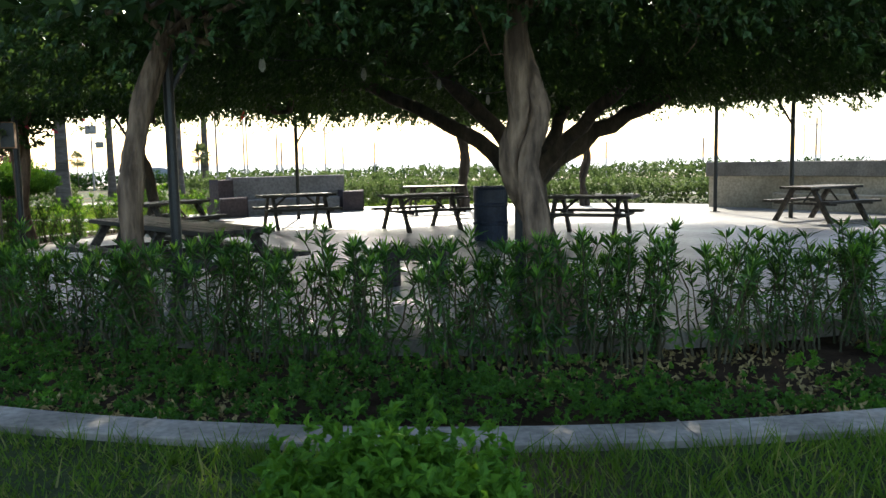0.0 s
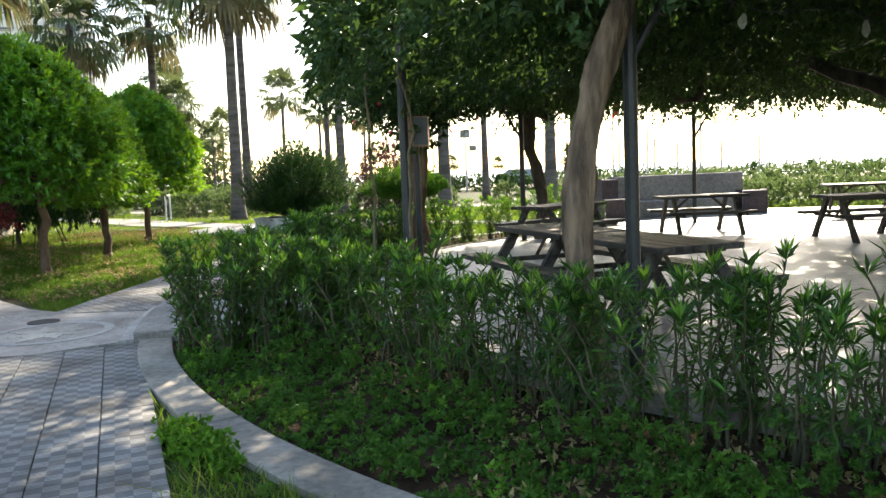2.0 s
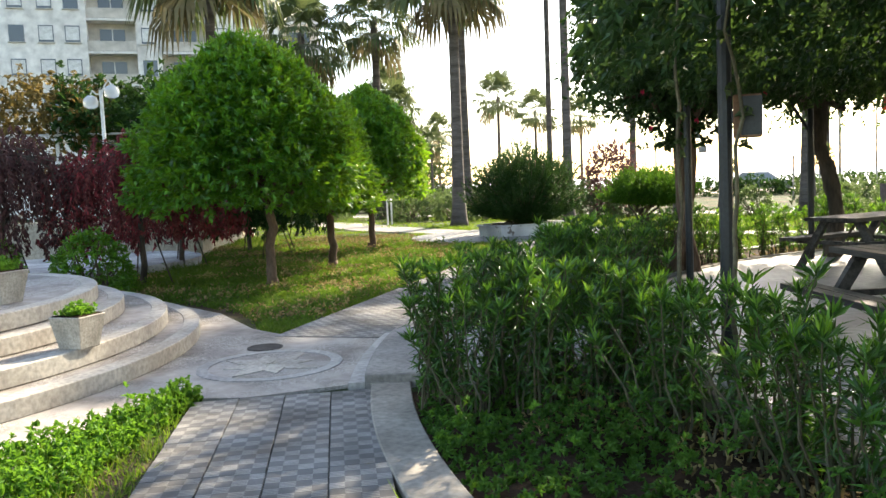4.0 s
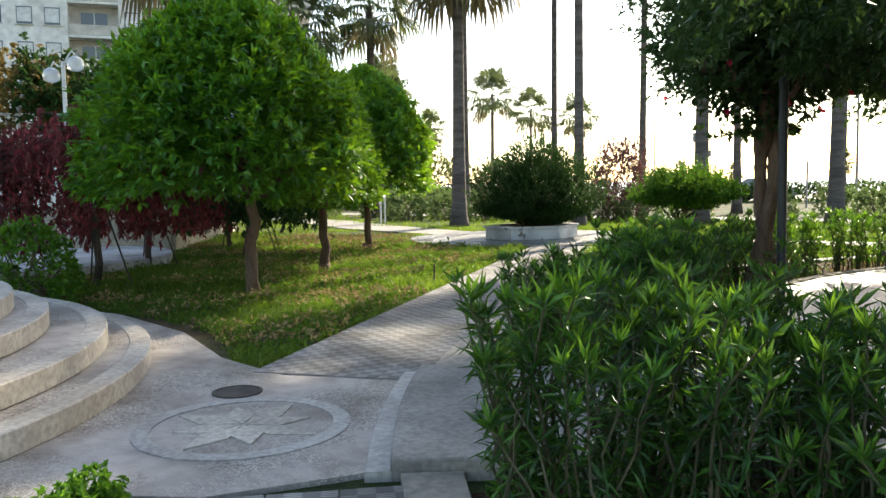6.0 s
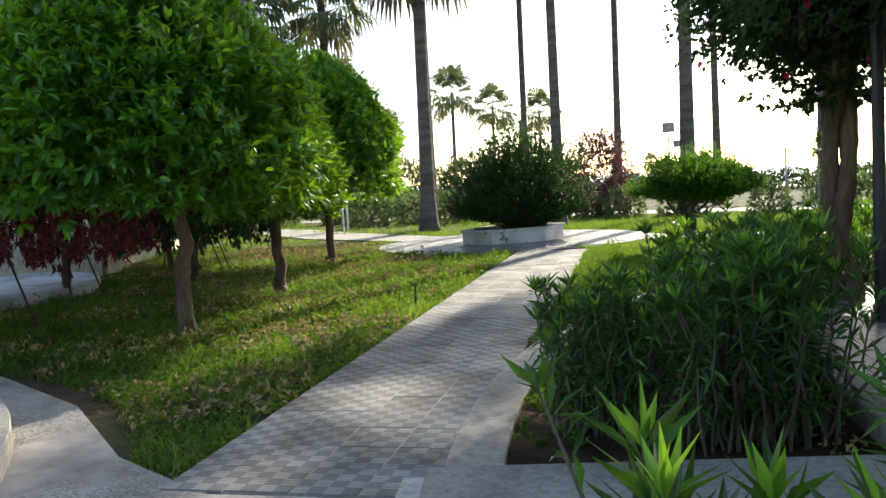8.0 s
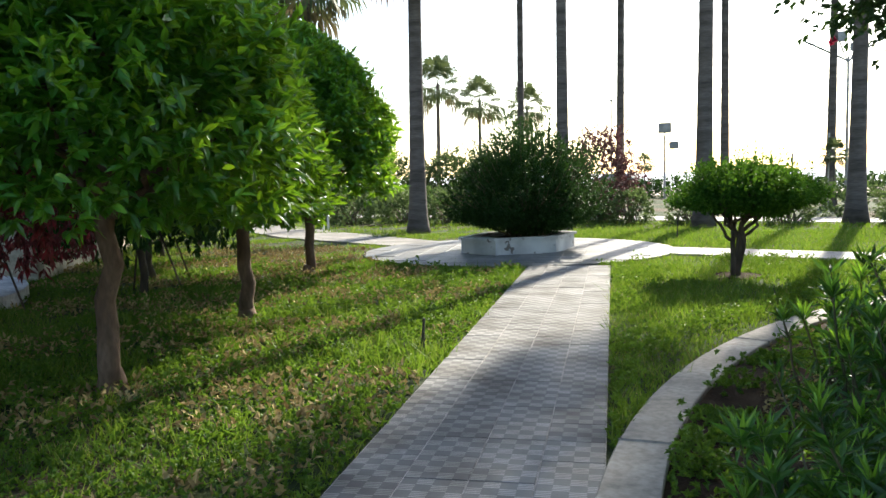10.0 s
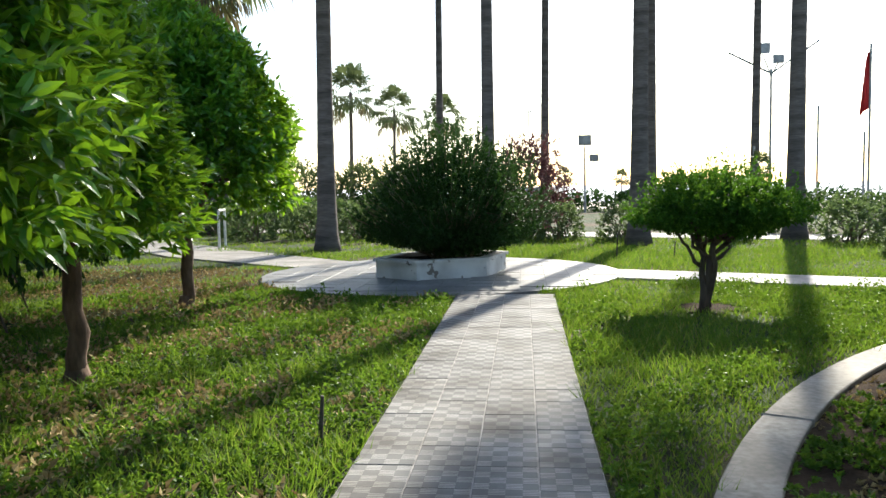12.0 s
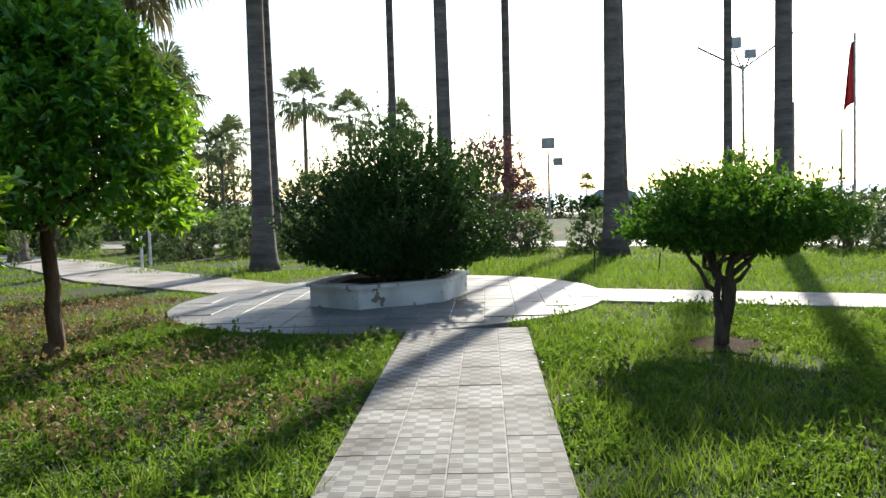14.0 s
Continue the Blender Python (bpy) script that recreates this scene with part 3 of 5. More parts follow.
def oleander(seed, height, spread, stems):
    rng = np.random.default_rng(seed)
    top = thing("oleander_shrub", pose(0, 0, 0), "dark green oleander shrub with narrow leaves and bare stems", "shrub", "oleander hedge")
    gs, gl, gy = Geo(), Geo(), Geo()
    for _ in range(stems):
        b = np.array([*rng.normal(size=2) * 0.09, 0.0])
        lean = rng.normal(size=2) * spread
        h = height * rng.uniform(0.72, 1.12)
        t = np.linspace(0, 1, 6)[:, None]
        p = b + np.c_[lean * t ** 1.3, t * h]
        p[1:-1, :2] += rng.normal(size=(4, 2)) * 0.02
        gs.tube(p, np.linspace(0.011, 0.004, 6), 4, False)
        k = int(46 * h)
        s = rng.uniform(0.12, 1.0, k) ** 0.75
        at = np.stack([np.interp(s, t[:, 0], p[:, j]) for j in range(3)], 1)
        ang = rng.uniform(0, 6.28, k)
        ax = np.c_[np.cos(ang), np.sin(ang), rng.uniform(-1.3, 0.8, k) + 1.2 * (s > 0.75)]
        leaves(gl, at, ax, rng.uniform(0.09, 0.16, k), rng.uniform(0.014, 0.024, k), rng, 0.2, 0.18)
        k = 8
        ang = np.linspace(0, 6.28, k) + rng.uniform(0, 1)
        ax = np.c_[np.cos(ang), np.sin(ang), rng.uniform(0.5, 1.4, k)]
        leaves(gl, np.repeat(p[-1:], k, 0), ax, rng.uniform(0.1, 0.16, k), rng.uniform(0.018, 0.027, k), rng, 0.2, 0.15)
        if rng.random() < 0.75:
            k = 6
            ang = np.linspace(0, 6.28, k) + rng.uniform(0, 1)
            ax = np.c_[np.cos(ang), np.sin(ang), rng.uniform(1.4, 3.2, k)]
            leaves(gy, np.repeat(p[-1:] + np.array((0, 0, 0.02)), k, 0), ax, rng.uniform(0.07, 0.13, k), rng.uniform(0.014, 0.02, k), rng, 0.2, 0.1)
    part("stemwork", gs, M["green_stem"], top)
    part("foliage", gl, M["oleander_leaf"], top)
    part("young_leaves", gy, M["oleander_tip"], top, "bright young leaf tips")
    return top


rng = np.random.default_rng(5)
kinds = [oleander(11 + k, 0.8, 0.13, 12) for k in range(4)]
big_kinds = [oleander(31 + k, 0.86, 0.19, 24) for k in range(2)]
spots = []
for a in np.arange(225, 342, 2.1):
    spots.append((polar(BED_IN + 0.22 + rng.normal() * 0.08, a + rng.normal() * 0.4), rng.uniform(0.92, 1.08), kinds))
for a in np.arange(140, 207, 3.0):
    spots.append((polar(BED_IN + 0.25 + rng.normal() * 0.1, a), rng.uniform(0.95, 1.15), kinds))
for a in np.arange(189, 199, 3.6):
    spots.append((polar(BED_IN + 0.85 + rng.normal() * 0.1, a), rng.uniform(0.9, 1.1), kinds))
for r in (8.5, 8.95, 9.35, 9.75):
    spots.append((polar(r, 223.8 + rng.normal() * 0.4), 1.0, big_kinds))
    spots.append((polar(r - 0.15, 227 + rng.normal() * 0.4), 0.9, kinds))
for r, a, s in ((8.5, 206, 1.0), (8.9, 205.6, 0.95), (9.3, 205.4, 0.85), (9.6, 205.0, 0.8), (9.3, 201.5, 0.8), (8.8, 201, 0.9), (8.5, 199, 1.0)):
    spots.append((polar(r, a + rng.normal() * 0.3), s, big_kinds))
used = set()
for p, s, pool in spots:
    src = pool[rng.integers(len(pool))]
    m = pose(p[0], p[1], -0.03, 0, 0, rng.uniform(0, 360)) @ Matrix.Diagonal((s, s, s * 1.02, 1))
    if src.name not in used:
        used.add(src.name)
        src.matrix_basis = m
    else:
        copy_thing(src, m)


def dome_points(n, rx, z0, z1, rng, shell=0.72, seed=1, lump=0.1, flat=0.25):
    """Points and outward directions in a lumpy dome that hangs from z1 down to z0."""
    u = rng.normal(size=(n, 3))
    u = unit(u)
    u[:, 2] = np.where(u[:, 2] < 0, u[:, 2] * flat, u[:, 2])
    f = rng.uniform(shell, 1.0, n) ** 0.6 * (1 + lump * bumps(u * 1.0, 4.0, seed))
    zb = z0 + (z1 - z0) * 0.25
    p = np.c_[u[:, :2] * rx * f[:, None], zb + u[:, 2] * f * (z1 - zb)]
    return p, unit(np.c_[u[:, :2] / rx, u[:, 2] / (z1 - zb)])


def bell_points(n, rx, z0, z1, rng, shell, seed, lump):
    """Points and outward directions in a clipped bell crown, widest low down, with a ragged hem."""
    h = rng.random(n) ** 0.85
    a = rng.uniform(0, 2 * np.pi, n)
    r = rx * (1 - np.clip((h - 0.1) / 0.9, 0, 1) ** 2) ** 0.68 * (1 - 0.5 * np.clip(0.1 - h, 0, 1))
    u = np.c_[np.cos(a), np.sin(a)]
    wave = 1 + lump * bumps(np.c_[u * 1.3, h * 2.6], 2.4, seed)
    f = rng.uniform(shell, 1.0, n) ** 0.6
    hem = -0.16 * (h < 0.12) * rng.random(n)
    z = z0 + (z1 - z0) * h * (0.6 + 0.4 * f) * (1 + 0.3 * (wave - 1)) + hem
    p = np.c_[u * (r * f * wave)[:, None], z]
    return p, unit(np.c_[u * (1.1 - h)[:, None], h * 1.1 - 0.15])


def orange_tree(seed, rx, crown_at):
    rng = np.random.default_rng(seed)
    top = thing("orange_tree", pose(0, 0, 0), "clipped orange tree with a dense bright green dome crown", "tree", "orange trees on the lawn")
    gt = Geo()
    branch(gt, (0, 0, -0.05), (0.03, 0.02, 1.75), 0.085, 0.065, rng, 10, 0.03, 7)
    gt.tube([(0, 0, -0.05), (0, 0, 0.05), (0, 0, 0.16)], [0.14, 0.11, 0.08], 10)
    for k in range(9):
        a = k * 0.7 + rng.uniform(0, 0.4)
        e = np.array((math.cos(a) * rx * 0.65, math.sin(a) * rx * 0.65, rng.uniform(1.7, 3.0)))
        branch(gt, (0.03, 0.02, 1.35), e, 0.04, 0.012, rng, 6, 0.2)
    part("trunk", gt, M["orange_bark"], top, "", True)
    gl, off = Geo(), np.array((crown_at[0], crown_at[1], 0))
    area = rx / 2.1
    p, d = bell_points(int(4300 * area), rx, 1.38, 4.12, rng, 0.84, seed, 0.11)
    sprays(gl, p + off, d + np.array((0, 0, 0.2)), 7, 0.125, 0.052, 0.75, rng, 0.16, droop=0.25, broad=True)
    p, d = bell_points(int(3800 * area), rx * 0.9, 1.5, 3.85, rng, 0.35, seed, 0.1)
    sprays(gl, p + off, d, 7, 0.12, 0.06, 0.9, rng, 0.16, True)
    p, d = bell_points(int(230 * area), rx * 1.02, 1.4, 4.14, rng, 0.98, seed, 0.12)
    sprays(gl, p + off + d * 0.06, d + np.array((0, 0, 0.5)), 8, 0.12, 0.045, 0.45, rng, 0.2, broad=True)
    part("crown", gl, M["orange_leaf"], top)
    return top


for seed, x, y, rx, crown_at, turn, tall in ((3, -13.26, 11.86, 1.86, (-0.22, -0.18), 0, 0.98), (4, -14.7, 14.6, 1.0, (-0.05, 0.0), 110, 0.85), (6, -17.0, 18.15, 1.5, (0.05, 0.0), 0, 0.98)):
    orange_tree(seed, rx, crown_at).matrix_basis = pose(x, y, -0.02, 0, 0, turn) @ Matrix.Diagonal((1, 1, tall, 1))


def fan_leaf(geo, root, direction, size, droop, rng, segs=20):
    """A fan palm leaf: stalk, then strips spread out and drooping at the tips."""
    d = unit(np.array(direction, float))
    side = unit(np.cross(d, (0, 0, 1.0)) + rng.normal(size=3) * 0.1)
    up = np.cross(side, d)
    hub = root + d * size * 0.85 - np.array((0, 0, 1)) * droop * size * 0.25
    geo.add([root - side * 0.02, root + side * 0.02, hub + side * 0.015, hub - side * 0.015], [(0, 1, 2, 3)])
    a = np.linspace(-1.75, 1.75, segs) + rng.normal(size=segs) * 0.03
    ax = d[None] * np.cos(a)[:, None] + side[None] * np.sin(a)[:, None]
    ln = size * (0.75 + 0.3 * np.cos(a * 0.6)) * rng.uniform(0.9, 1.05, segs)
    w = unit(np.cross(ax, up)) * size * 0.045
    mid = hub + ax * ln[:, None] * 0.55 - np.array((0, 0, 1)) * (ln * droop * 0.12)[:, None]
    tip = mid + (ax * 0.45 * (1 - droop * 0.75)) * ln[:, None] - np.array((0, 0, 1)) * (ln * droop * 0.5)[:, None]
    v = np.stack([np.repeat(hub[None], segs, 0), mid + w, tip, mid - w], 1).reshape(-1, 3)
    geo.add(v, np.arange(segs)[:, None] * 4 + np.array([0, 1, 2, 3]))


def palm(seed, height, girth, lean=(0, 0), size=1.5, count=34, lush=True):
    rng = np.random.default_rng(seed)
    top = thing("fan_palm", pose(0, 0, 0), "tall fan palm with a bare grey trunk", "palm tree", "palms in the park")
    gt = Geo()
    t = np.linspace(0, 1, 40)
    bend = np.c_[lean[0] * t, lean[1] * t, t * height]
    rad = girth * (0.62 + 0.38 * np.exp(-t * height / 3.0) + 0.35 * np.exp(-t * height / 0.35))
    rad *= 1 + 0.01 * np.sin(np.arange(40) * 2.4)
    gt.tube(bend + np.array((0, 0, -0.05)), rad, 12)
    part("trunk", gt, M["palm_bark"], top, "", True)
    head = np.array((lean[0], lean[1], height))
    gl, gd = Geo(), Geo()
    for k in range(count):
        a = k * 2.399 + rng.uniform(-0.2, 0.2)
        el = 1.35 - 2.2 * (k / count) + rng.uniform(-0.1, 0.1)
        d = (math.cos(a) * math.cos(el), math.sin(a) * math.cos(el), math.sin(el))
        fan_leaf(gl if el > -0.55 else gd, head, d, size * rng.uniform(0.85, 1.1), 0.35 + 0.6 * (k / count), rng)
    part("crown", gl, M["palm_leaf"], top)
    part("dry_fronds", gd, M["dry_palm_leaf"], top, "hanging dry fronds")
    return top


# where a crown is out of view, its height is set to place its shadow
for seed, x, y, h, girth, lean, size in (
    (1, -20.9, 26.95, 9.3, 0.27, (0.1, 0), 1.75), (2, -25.5, 33.7, 11.8, 0.25, (0.0, 0), 1.7), (3, -29.95, 32.7, 9.5, 0.27, (0.0, 0), 1.5),
    (4, -21.9, 35.1, 13.5, 0.17, (0.1, 0), 1.6), (5, -16.98, 28.06, 11.2, 0.2, (0.0, 0), 1.6), (6, -18.9, 37.2, 17.5, 0.19, (0.2, 0), 1.6),
    (7, -14.05, 30.75, 16.5, 0.28, (0.15, 0), 1.7), (8, -12.96, 45.8, 32, 0.23, (0.25, 0), 1.6), (9, -10.6, 33.4, 13.8, 0.28, (0.1, 0), 1.7),
    (10, -23.8, 18.7, 8.7, 0.22, (0.1, 0), 1.6), (12, -30.6, 28.5, 8.5, 0.25, (0.1, 0), 1.5), (11, -15.68, 39.5, 20.0, 0.2, (-0.05, 0), 1.6)):
    palm(seed, h, girth, lean, size).matrix_basis = pose(x, y, 0)


# ---- the trained tree canopy ----
def canopy():
    rng = np.random.default_rng(77)
    top = thing("canopy_tree", pose(CENTRE[0] + 1.15, CENTRE[1] + 0.4, 0.1), "broad dark evergreen trained flat into a roof over the patio", "tree")
    off = np.array((-1.15, -0.4, -0.1))
    gt = Geo()
    gt.tube([(0, 0, -0.05), (0, 0, 0.15), (-0.03, 0.02, 0.6), (-0.1, 0.06, 1.2), (-0.16, 0.1, 1.7)], [0.42, 0.33, 0.27, 0.26, 0.2], 12)
    for a, e, r in ((-20, (3.2, 0.2, 2.9), 0.2), (60, (1.5, 3.2, 3.1), 0.16), (150, (-3.4, 1.6, 3.0), 0.18), (240, (-2.2, -3.2, 3.1), 0.17), (300, (1.8, -3.4, 3.2), 0.15)):
        w = np.linspace(0, 1, 12)[:, None]
        p = np.array((-0.08, 0.05, 0.95)) * (1 - w) ** 2 + 2 * w * (1 - w) * np.array((e[0] * 0.3, e[1] * 0.3, 2.0)) + w ** 2 * np.array(e)
        p[2:-1] += rng.normal(size=(9, 3)) * 0.03
        gt.tube(p, np.linspace(r, r * 0.55, 12), 8)
        for k in range(3):
            q = np.array(e) + np.array((*(np.array(e[:2]) * rng.uniform(0.4, 1.0) + rng.normal(size=2) * 1.4), rng.uniform(-0.1, 0.5)))
            branch(gt, p[-1], q, r * 0.5, 0.03, rng, 6, 0.15)
    part("trunk", gt, M["dark_bark"], top, "", True)
    gl = Geo()
    n = 60000
    a, r = rng.uniform(0, 2 * np.pi, n), 9.8 * np.sqrt(rng.random(n))
    # the north-west bulge is added to keep low sun off the patio
    edge = 8.4 + 0.45 * bumps(np.c_[np.cos(a), np.sin(a)], 3.5, 8) + 1.2 * np.exp(-((np.degrees(a) - 142) / 20) ** 2)
    # south-west holes are made so that sun dapples reach the path
    west = (np.cos(a) * r < -4.6) & (np.sin(a) * r < -1.0) & (bumps(np.c_[np.cos(a) * r, np.sin(a) * r], 1.5, 19) > -0.15)
    keep = (r < edge) & ~west
    a, r, edge = a[keep], r[keep], edge[keep]
    xy = np.c_[np.cos(a), np.sin(a)] * r[:, None]
    low = 2.72 + 0.22 * bumps(xy, 0.9, 4) - 0.27 * (r / 8.8) ** 5
    thick = 1.5 * np.sqrt(np.clip(1 - (r / 9.9) ** 4, 0, 1)) + 0.15
    z = low + 0.3 + thick * rng.random(len(r)) ** 1.4
    c = np.c_[xy, z] + off
    ax = rng.normal(size=(len(c), 3)) * np.array((1, 1, 0.45)) - np.array((0, 0, 0.15))
    leaves(gl, c, ax, rng.uniform(0.2, 0.32, len(c)), rng.uniform(0.11, 0.17, len(c)), rng, 0.15, 0.2, True)
    # fine sprays on the underside and the rim
    n = 17000
    a = rng.uniform(0, 2 * np.pi, n)
    # the rim follows the same added shading bulge
    edge = 8.45 + 0.45 * bumps(np.c_[np.cos(a), np.sin(a)], 3.5, 8) + 1.2 * np.exp(-((np.degrees(a) - 142) / 20) ** 2)
    r = edge * (1 - 0.75 * rng.random(n) ** 1.9) + rng.normal(size=n) * 0.1
    xy = np.c_[np.cos(a), np.sin(a)] * r[:, None]
    low = 2.68 + 0.22 * bumps(xy, 0.9, 4) - 0.27 * (r / 8.8) ** 5
    rise = np.where(r > edge - 1.0, rng.random(n) * 1.6, rng.random(n) * 0.3) - np.abs(rng.normal(size=n)) * 0.1
    c = np.c_[xy, low + rise] + off
    d = np.c_[np.cos(a) * 0.5, np.sin(a) * 0.5, np.full(n, -0.45)]
    sprays(gl, c, d, 7, 0.1, 0.045, 0.7, rng, 0.2, True)
    part("crown", gl, M["ficus_leaf"], top)
    return top


canopy()


def trained_trunk(name, x, y, line, radii, label, strands=1, mat="bark", seed=1):
    """A leaning, twisted stem; line holds offsets and heights."""
    rng = np.random.default_rng(seed)
    top = thing(name, pose(x, y, 0.0), label, "tree")
    p = np.array(line, float)
    t, fine = np.linspace(0, 1, len(p)), np.linspace(0, 1, 70)
    p = np.stack([np.interp(fine, t, p[:, k]) for k in range(3)], 1)
    for k in list(range(3)) * 12:
        p[1:-1, k] = (p[:-2, k] + p[1:-1, k] * 2 + p[2:, k]) / 4
    rr = np.interp(fine, np.linspace(0, 1, len(radii)), radii)
    g = Geo()
    for s in range(strands):
        ph = fine * 5.0 + s * 2 * np.pi / strands
        o = np.c_[np.cos(ph), np.sin(ph), np.zeros(70)] * (rr * 0.75 * (strands > 1))[:, None]
        k = (0.72 if strands < 4 else 0.5) if strands > 1 else 1
        g.tube(p + o, rr * k * (1 + 0.07 * np.sin(fine * 17 + s * 2)), 22, True, 0.16)
    part("trunk", g, M[mat], top, "", True)
    g = Geo()
    for k in range(6):
        a = rng.uniform(0, 6.28)
        e = p[-1] + np.array((math.cos(a) * 1.2, math.sin(a) * 1.2, rng.uniform(0.1, 0.7)))
        branch(g, p[-3], e, rr[-1] * 0.5, 0.015, rng, 6, 0.2)
    part("limbwork", g, M[mat], top, "", True)
    return top, p, rng


LEAFY = "gnarled pale trunk leaning at the patio edge"
trained_trunk("patio_tree", -2.64, 7.1, [(0, 0, -0.05), (-0.03, 0, 0.6), (-0.06, 0, 1.1), (-0.02, 0.02, 1.6), (0.1, 0.05, 2.1), (0.34, 0.12, 2.75)], [0.15, 0.105, 0.088, 0.1, 0.085, 0.075], LEAFY, 1, "bark", 4)
trained_trunk("patio_tree", 0.85, 6.95, [(0.12, 0, -0.05), (0.08, 0, 0.5), (-0.08, 0, 1.1), (-0.2, 0, 1.5), (-0.08, 0, 1.9), (-0.16, 0.02, 2.3), (-0.22, 0.05, 2.9)], [0.18, 0.165, 0.14, 0.12, 0.12, 0.125, 0.13], "twisted pale double trunk at the patio edge", 2, "bark", 5)
trained_trunk("patio_tree", 0.75, 24.3, [(0, 0, 0), (-0.05, 0, 0.8), (0.05, 0, 1.5), (0.0, 0, 2.0), (-0.1, 0, 2.7)], [0.17, 0.14, 0.13, 0.15, 0.17], "dark forked trunk holding up the canopy edge", 1, "dark_bark", 6)
trained_trunk("patio_tree", 4.4, 24.6, [(0, 0, 0), (-0.1, 0, 0.9), (0.06, 0, 1.5), (0.02, 0, 2.6)], [0.11, 0.1, 0.08, 0.08], "thin twisted trunk under the canopy edge", 2, "dark_bark", 7)
trained_trunk("patio_tree", -6.1, 17.3, [(0, 0, 0), (0.08, 0, 0.8), (-0.05, 0, 1.5), (-0.2, 0, 1.9), (-0.15, 0, 2.7)], [0.13, 0.12, 0.1, 0.11, 0.12], "dark bent trunk under the canopy edge", 1, "dark_bark", 8)


def climber_tree():
    top, p, rng = trained_trunk("climber_tree", -7.5, 14.72, [(0, 0, -0.05), (0.02, 0, 0.7), (0.04, 0, 1.5), (0.06, 0, 2.4)], [0.16, 0.11, 0.1, 0.12], "reddish trunk smothered by a flowering climber", 2, "orange_bark", 9)
    g, f = Geo(), Geo()
    c, d = dome_points(3000, 1.5, 2.45, 5.0, rng, 0.5, 21, 0.25, 0.5)
    sprays(g, c, d + np.array((0, 0, -0.2)), 7, 0.08, 0.04, 0.8, rng, 0.25, True)
    k = 260
    c = np.c_[rng.normal(size=(k, 2)) * 0.26, rng.uniform(1.9, 2.9, k)]
    sprays(g, c, np.c_[c[:, :2], np.zeros(k)], 6, 0.1, 0.06, 0.7, rng, 0.1, True)
    part("crown", g, M["ficus_leaf"], top)
    c, d = dome_points(14, 1.5, 2.4, 4.2, rng, 0.97, 21, 0.2, 0.5)
    sprays(f, c, d, 6, 0.06, 0.05, 0.9, rng, 0.05, True)
    part("blossom", f, M["petal"], top, "crimson blossom")


climber_tree()


def leafy_ball(name, x, y, z, rx, h, count, size, mat, label, category, seed, per=7, trunk=0.0, group="", shell=0.6, lump=0.16):
    rng = np.random.default_rng(seed)
    top = thing(name, pose(x, y, z), label, category, group)
    g, s = Geo(), Geo()
    c, d = dome_points(count, rx, trunk, h, rng, shell, seed, lump, 0.9)
    sprays(g, c, d + np.array((0, 0, 0.25)), per, size, size * 0.4, 0.7, rng, size, True)
    for k in range(9):
        a = rng.uniform(0, 6.28)
        e = (math.cos(a) * rx * 0.6, math.sin(a) * rx * 0.6, rng.uniform(trunk + (h - trunk) * 0.4, h * 0.85))
        branch(s, (math.cos(a) * 0.08, math.sin(a) * 0.08, -0.03), e, 0.03 + rx * 0.01, 0.008, rng, 5, 0.15)
    tagged(part("branchwork", s, M["twig"], top), kind="stuff")
    part("foliage", g, M[mat], top)
    return top


def planter_bush():
    rng = np.random.default_rng(12)
    top = thing("planter_bush", pose(-15.36, 22.85, 0.25), "big dense dark green bush filling the planter", "bush")
    g, s = Geo(), Geo()
    c, d = dome_points(10500, 1.52, 0.12, 2.28, rng, 0.25, 5, 0.16, 0.36)
    sprays(g, c, d + np.array((0, 0, 0.5)), 7, 0.068, 0.03, 0.6, rng, 0.12, True)
    c, d = dome_points(260, 1.52, 0.3, 2.2, rng, 0.97, 5, 0.16, 0.1)
    for p, q in zip(c, d):
        e = p + unit(q + np.array((0, 0, 1.3)) + rng.normal(size=3) * 0.3) * rng.uniform(0.12, 0.45)
        s.tube([p * 0.8, p, e], [0.008, 0.005, 0.002], 3, False)
        w = np.linspace(0, 1, 5)[:, None]
        sprays(g, p + (e - p) * w, np.repeat((e - p)[None], 5, 0), 5, 0.07, 0.026, 0.6, rng, 0.05, True)
    for k in range(16):
        a = rng.uniform(0, 6.28)
        branch(s, (math.cos(a) * 0.25, math.sin(a) * 0.25, -0.02), (math.cos(a) * 1.1, math.sin(a) * 1.1, rng.uniform(0.7, 1.7)), 0.03, 0.008, rng, 5, 0.15)
    tagged(part("branchwork", s, M["twig"], top), kind="stuff")
    part("foliage", g, M["bush_leaf"], top)


planter_bush()


